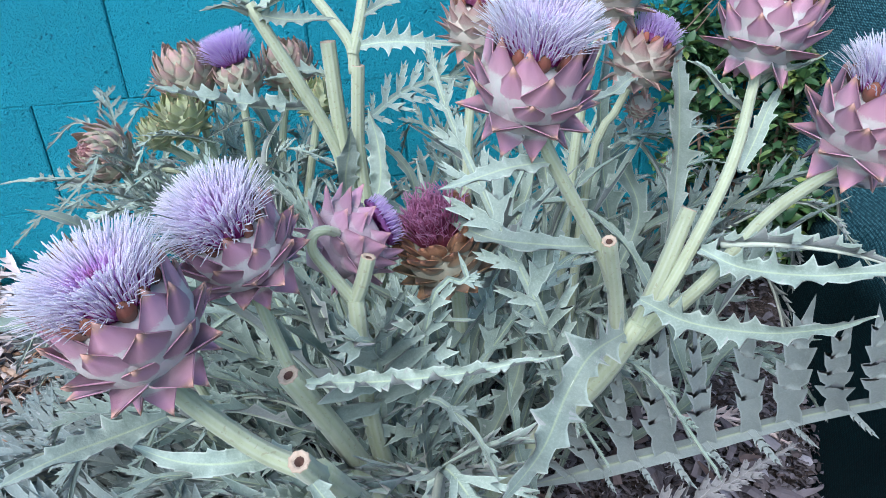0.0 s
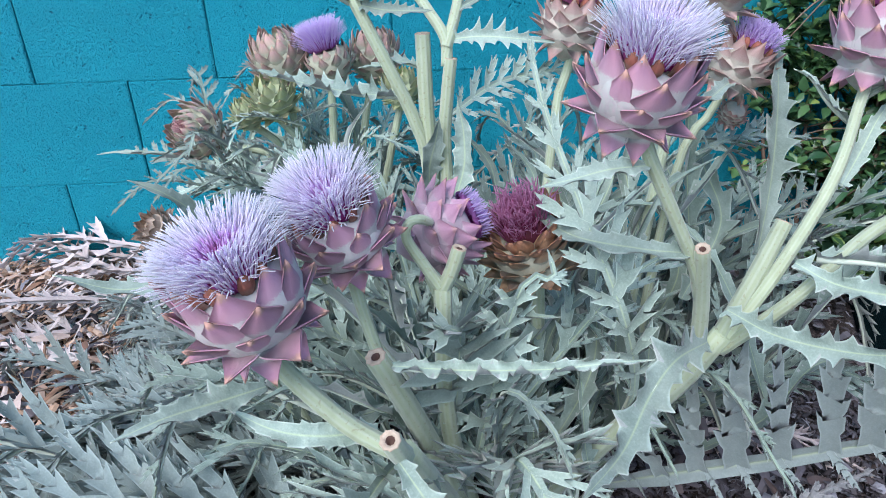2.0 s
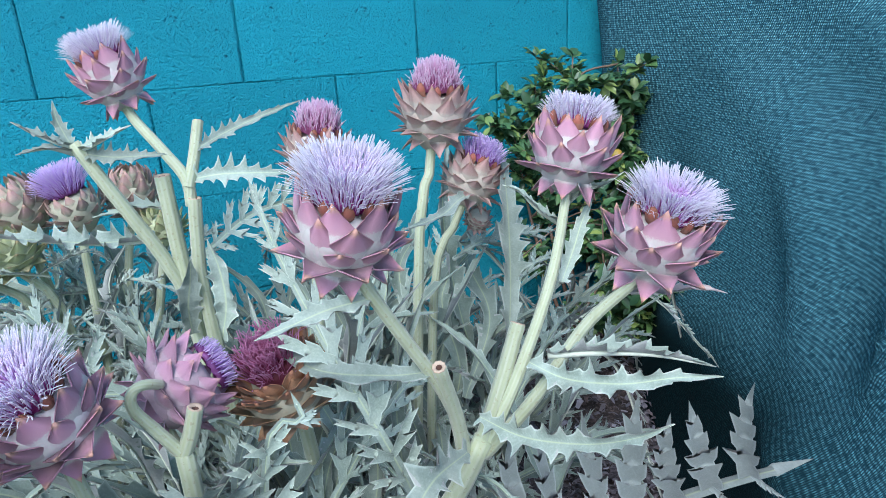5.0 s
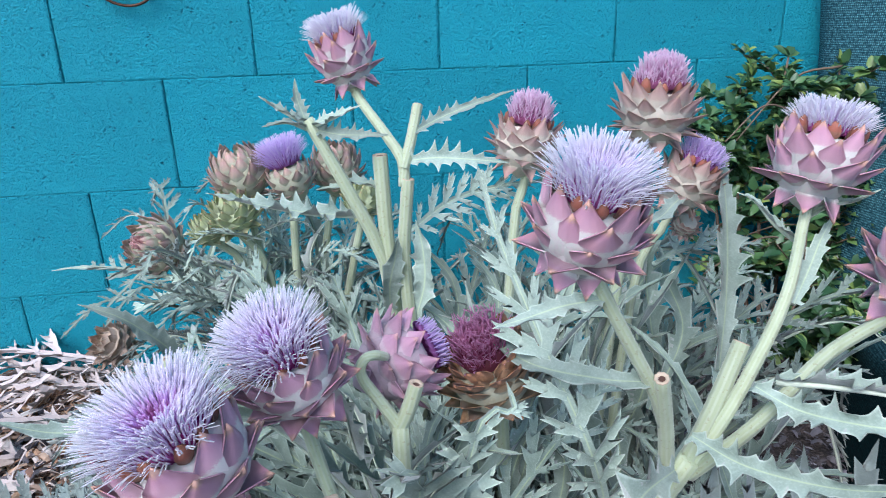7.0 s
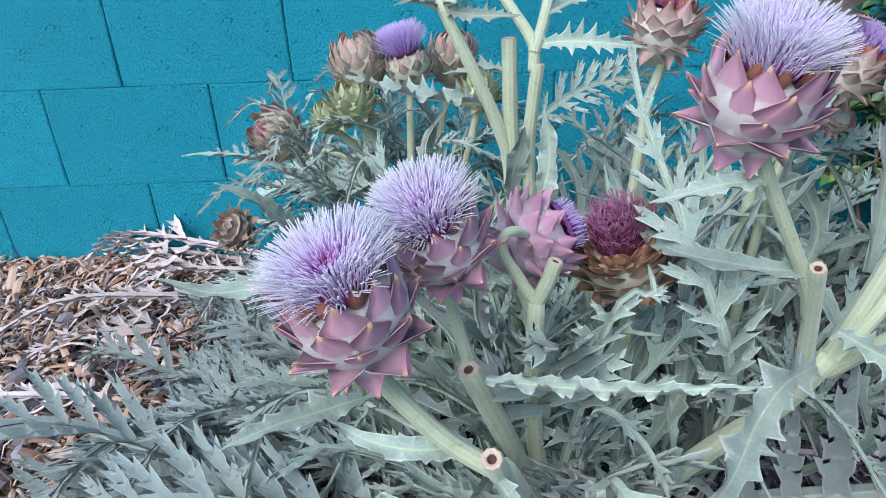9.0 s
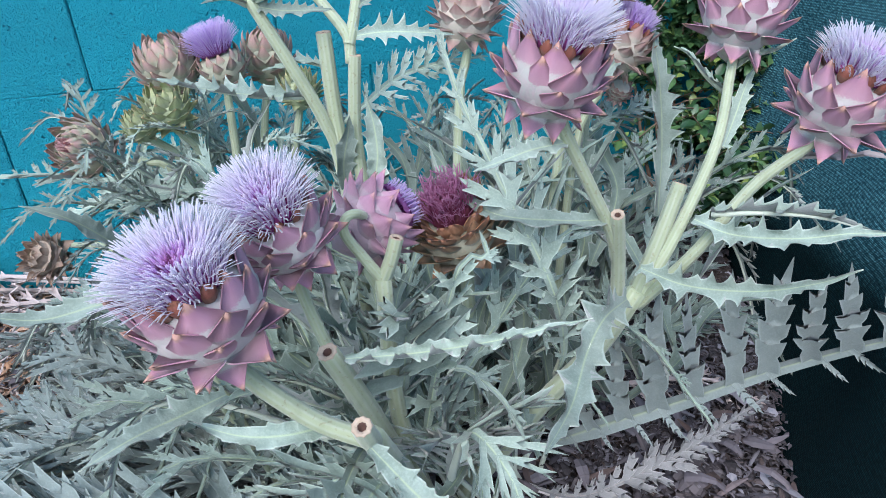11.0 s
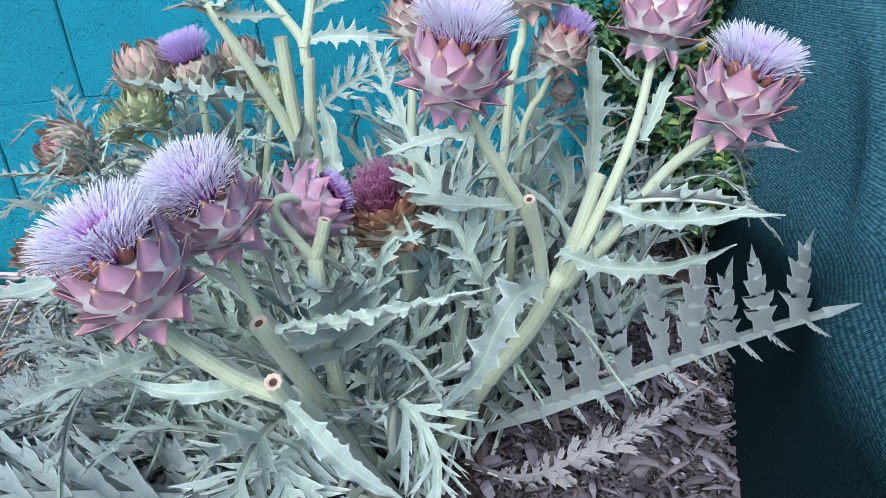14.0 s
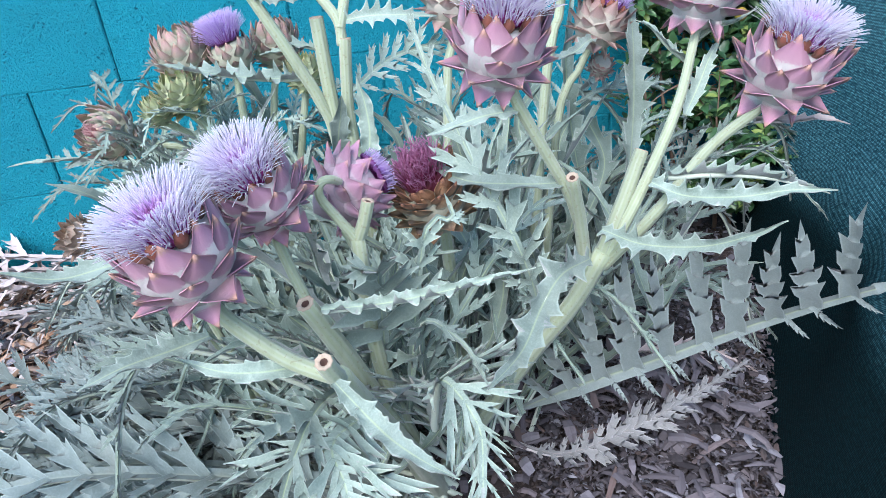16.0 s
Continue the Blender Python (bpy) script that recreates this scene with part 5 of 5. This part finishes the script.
# ---- shrub by the wall ----
def shrub():
    ob = tagged(new("shrub"), "small dark green shrub with glossy oval leaves against the wall", "shrub")
    rng, g = random.Random(21), Mesh()

    def oval(to, ln, wide, m=Matrix.Identity(4)):
        w = ln * wide
        ids = [to.vert(m @ Vector(q)) for q in ((0, 0, 0), (-w, ln * 0.35, w * 0.3), (0, ln * 0.5, 0), (w, ln * 0.35, w * 0.3), (-w * 0.7, ln * 0.76, w * 0.2), (w * 0.7, ln * 0.76, w * 0.2), (0, ln, -ln * 0.12))]
        for f in ((0, 2, 1), (0, 3, 2), (1, 2, 4), (2, 3, 5), (4, 2, 6), (2, 5, 6)):
            to.face([ids[k] for k in f])

    tips = []
    for foot, top, count in (((0.74, -0.20, 0), (0.73, -0.15, 0.74), 10), ((0.80, -0.22, 0), (0.80, -0.20, 0.70), 10), ((0.76, -0.30, 0), (0.66, -0.40, 0.34), 8), ((0.82, -0.26, 0), (0.84, -0.24, 0.66), 9), ((0.80, -0.30, 0), (0.76, -0.42, 0.24), 9), ((0.84, -0.30, 0), (0.88, -0.38, 0.20), 9), ((0.78, -0.15, 0), (0.76, -0.12, 0.66), 9), ((0.72, -0.16, 0), (0.56, -0.16, 0.62), 8), ((0.76, -0.14, 0), (0.64, -0.13, 0.68), 9), ((0.84, -0.18, 0), (0.86, -0.14, 0.72), 9)):
        f, e = Vector(foot), Vector(top)
        mid = f.lerp(e, 0.5) + Vector((rng.uniform(-0.04, 0.04), rng.uniform(-0.04, 0.04), 0))
        b = Mesh()
        main = curve_points([f, mid, e], 12)
        tube(b, main, (0.006, 0.002), 7)
        child("branch", b.done("branch", [TWIG]), ob)
        for i in range(count * 2):
            p = main[4 + int(4 * i / count)]
            d = Vector((rng.uniform(-1, 1), rng.uniform(-1, 0.5), rng.uniform(0.0, 1.0))).normalized()
            q = p + d * rng.uniform(0.06, 0.15)
            b = Mesh()
            line = curve_points([p, p.lerp(q, 0.5) + Vector((0, 0, 0.012)), q], 6)
            tube(b, line, (0.0022, 0.0010), 5)
            child("twig", b.done("twig", [TWIG]), ob)
            tips.append(line)
        tips.append(main[6:])
    shapes = []
    for i in range(6):
        one = Mesh()
        oval(one, 0.040, rng.uniform(0.22, 0.32))
        shapes.append(one.done("leaf", [SHRUB_LEAF_ONE]))
    spots = [p for line in tips for p in line[1:] for _ in range(9)]
    rng.shuffle(spots)
    for i, p in enumerate(spots):
        d = Vector((rng.gauss(0, 1), rng.gauss(-0.2, 1), rng.gauss(0.3, 0.7))).normalized()
        s = d.cross(Vector((rng.gauss(0, 0.4), -0.4, 1))).normalized()
        size = rng.uniform(0.6, 1.05)
        if (0.27 < p.z < 0.46 and rng.random() < 0.7) or rng.random() < 0.15:
            continue
        m = Matrix.Translation(p) @ Matrix((s, d, s.cross(d))).transposed().to_4x4() @ Matrix.Diagonal((size, size, size, 1))
        if i < 300:
            child("leaf", shapes[i % 6], ob, "", m)
        else:
            oval(g, 0.040, rng.uniform(0.22, 0.32), m)
    tagged(child("leaf_mass", g.done("leaf_mass", [SHRUB_LEAF]), ob), kind="stuff")
    for line in ([(0.72, -0.25, 0.62), (0.60, -0.30, 0.66), (0.50, -0.34, 0.60)], [(0.74, -0.28, 0.36), (0.56, -0.40, 0.42), (0.42, -0.46, 0.38)], [(0.75, -0.3, 0.30), (0.6, -0.45, 0.26), (0.45, -0.52, 0.20)], [(0.82, -0.2, 0.72), (0.70, -0.22, 0.70), (0.58, -0.24, 0.58)]):
        b = Mesh()
        tube(b, curve_points(line, 12), (0.0028, 0.0012), 6)
        child("bare_twig", b.done("bare_twig", [TWIG]), ob, "thin bare brown twig")
    bm = bmesh.new()
    bmesh.ops.create_icosphere(bm, subdivisions=3, radius=0.013, matrix=Matrix.Translation((0.722, -0.350, 0.540)) @ Matrix.Diagonal((1, 1, 1.12, 1)))
    part("fruit", bm, FRUIT, ob, "small ripening orange-green fruit")
    return ob


shrub()


# ---- mulch: bark strips, chips and leaf litter ----
def chip(g, p, a, ln, w, curl, tilt, rng, slot=0):
    """A curled strip of bark or dry leaf."""
    d = Vector((math.cos(a), math.sin(a), tilt)).normalized()
    s = Vector((-math.sin(a), math.cos(a), rng.uniform(-0.5, 0.5))).normalized()
    n = d.cross(s).normalized()
    if n.z < 0:
        n = -n
    prev, wide = None, [rng.uniform(0.25, 1.0), rng.uniform(0.8, 1.1), rng.uniform(0.6, 1.1), rng.uniform(0.1, 0.9)]
    for j in range(4):
        u = j / 3 - 0.5
        ww = w * wide[j]
        c = p + d * ln * u + n * (curl * ln * (0.25 - u * u) * 2)
        row = (g.vert(c - s * ww), g.vert(c + n * (ww * 0.15 + 0.0006)), g.vert(c + s * ww), g.vert(c - n * 0.0008))
        if prev:
            for k in range(4):
                g.face((prev[k], prev[(k + 1) % 4], row[(k + 1) % 4], row[k]), slot)
        prev = row


def litter(name, label, mat, boxes, seed, slim=1.0):
    rng, g = random.Random(seed), Mesh()
    for x0, x1, y0, y1, z, count, size in boxes:
        for _ in range(count):
            p = Vector((rng.uniform(x0, x1), rng.uniform(y0, y1), z * rng.random() ** 1.5 + 0.003))
            ln = rng.uniform(0.5, 1.6) * size
            chip(g, p, rng.uniform(0, 6.28), ln, ln * rng.uniform(0.04, 0.20) * slim, rng.uniform(-0.2, 0.9), rng.uniform(-0.3, 0.4), rng)
    tagged(new(name, g.done(name, [mat], smooth=False)), label, "mulch", kind="stuff")


litter("leaf_litter", "grey-pink chips and shredded dry leaves on the soil", CHIP_GREY, [(-0.9, 0.75, -1.35, -0.02, 0.02, 5000, 0.018), (0.05, 0.65, -1.35, -0.55, 0.03, 12000, 0.010), (0.05, 0.42, -1.25, -0.75, 0.03, 300, 0.022), (-1.3, -0.6, -0.9, -0.05, 0.05, 2000, 0.035), (-1.6, 1.5, -1.8, -0.02, 0.012, 5000, 0.020), (-2.2, 2.2, -2.4, -0.02, 0.008, 3000, 0.020)], 31, 1.7)
litter("bark_mulch", "tan shredded bark mulch heaped along the wall", CHIP_TAN, [(-1.75, -0.75, -0.95, -0.01, 0.05, 13000, 0.036), (-2.3, -0.6, -1.5, -0.01, 0.02, 3500, 0.035), (-2.8, -1.0, -1.9, -0.01, 0.01, 1500, 0.035), (-1.7, -0.85, -0.14, -0.01, 0.045, 2400, 0.045)], 32, 0.7)

# the pieces that lie on top can be picked apart
rng = random.Random(33)
chip_kinds = []
for i in range(10):
    g = Mesh()
    chip(g, Vector((0, 0, 0)), 0.0, 0.024, 0.024 * rng.uniform(0.10, 0.35), rng.uniform(0.0, 0.5), 0.0, rng)
    chip_kinds.append((g.done("chip", [CHIP_GREY_ONE], smooth=False), None))
tan_kinds = []
for i in range(10):
    g = Mesh()
    chip(g, Vector((0, 0, 0)), 0.0, 0.075, 0.075 * rng.uniform(0.05, 0.13), rng.uniform(-0.1, 0.5), 0.0, rng)
    tan_kinds.append((g.done("bark_strip", [CHIP_TAN_ONE], smooth=False), None))
scrap_kinds = []
for i in range(10):
    g = Mesh()
    chip(g, Vector((0, 0, 0)), 0.0, rng.uniform(0.03, 0.075), rng.uniform(0.004, 0.010), rng.uniform(0.05, 0.45), 0.0, rng)
    scrap_kinds.append((g.done("leaf_scrap", [SCRAP], smooth=False), None))
for kinds, name, count, (x0, x1, y0, y1, z0, z1) in ((chip_kinds, "chip", 110, (0.1, 0.52, -1.2, -0.7, 0.022, 0.04)), (scrap_kinds, "leaf_scrap", 190, (0.02, 0.46, -1.26, -0.72, 0.022, 0.055)), (tan_kinds, "bark_strip", 220, (-1.6, -0.8, -0.85, -0.05, 0.035, 0.075))):
    for i in range(count):
        m = Matrix.Translation((rng.uniform(x0, x1), rng.uniform(y0, y1), rng.uniform(z0, z1))) @ Euler((rng.uniform(-0.5, 0.5), rng.uniform(-0.5, 0.5), rng.uniform(0, 6.28))).to_matrix().to_4x4()
        child(name, kinds[rng.randrange(10)][0], ground, "", m)
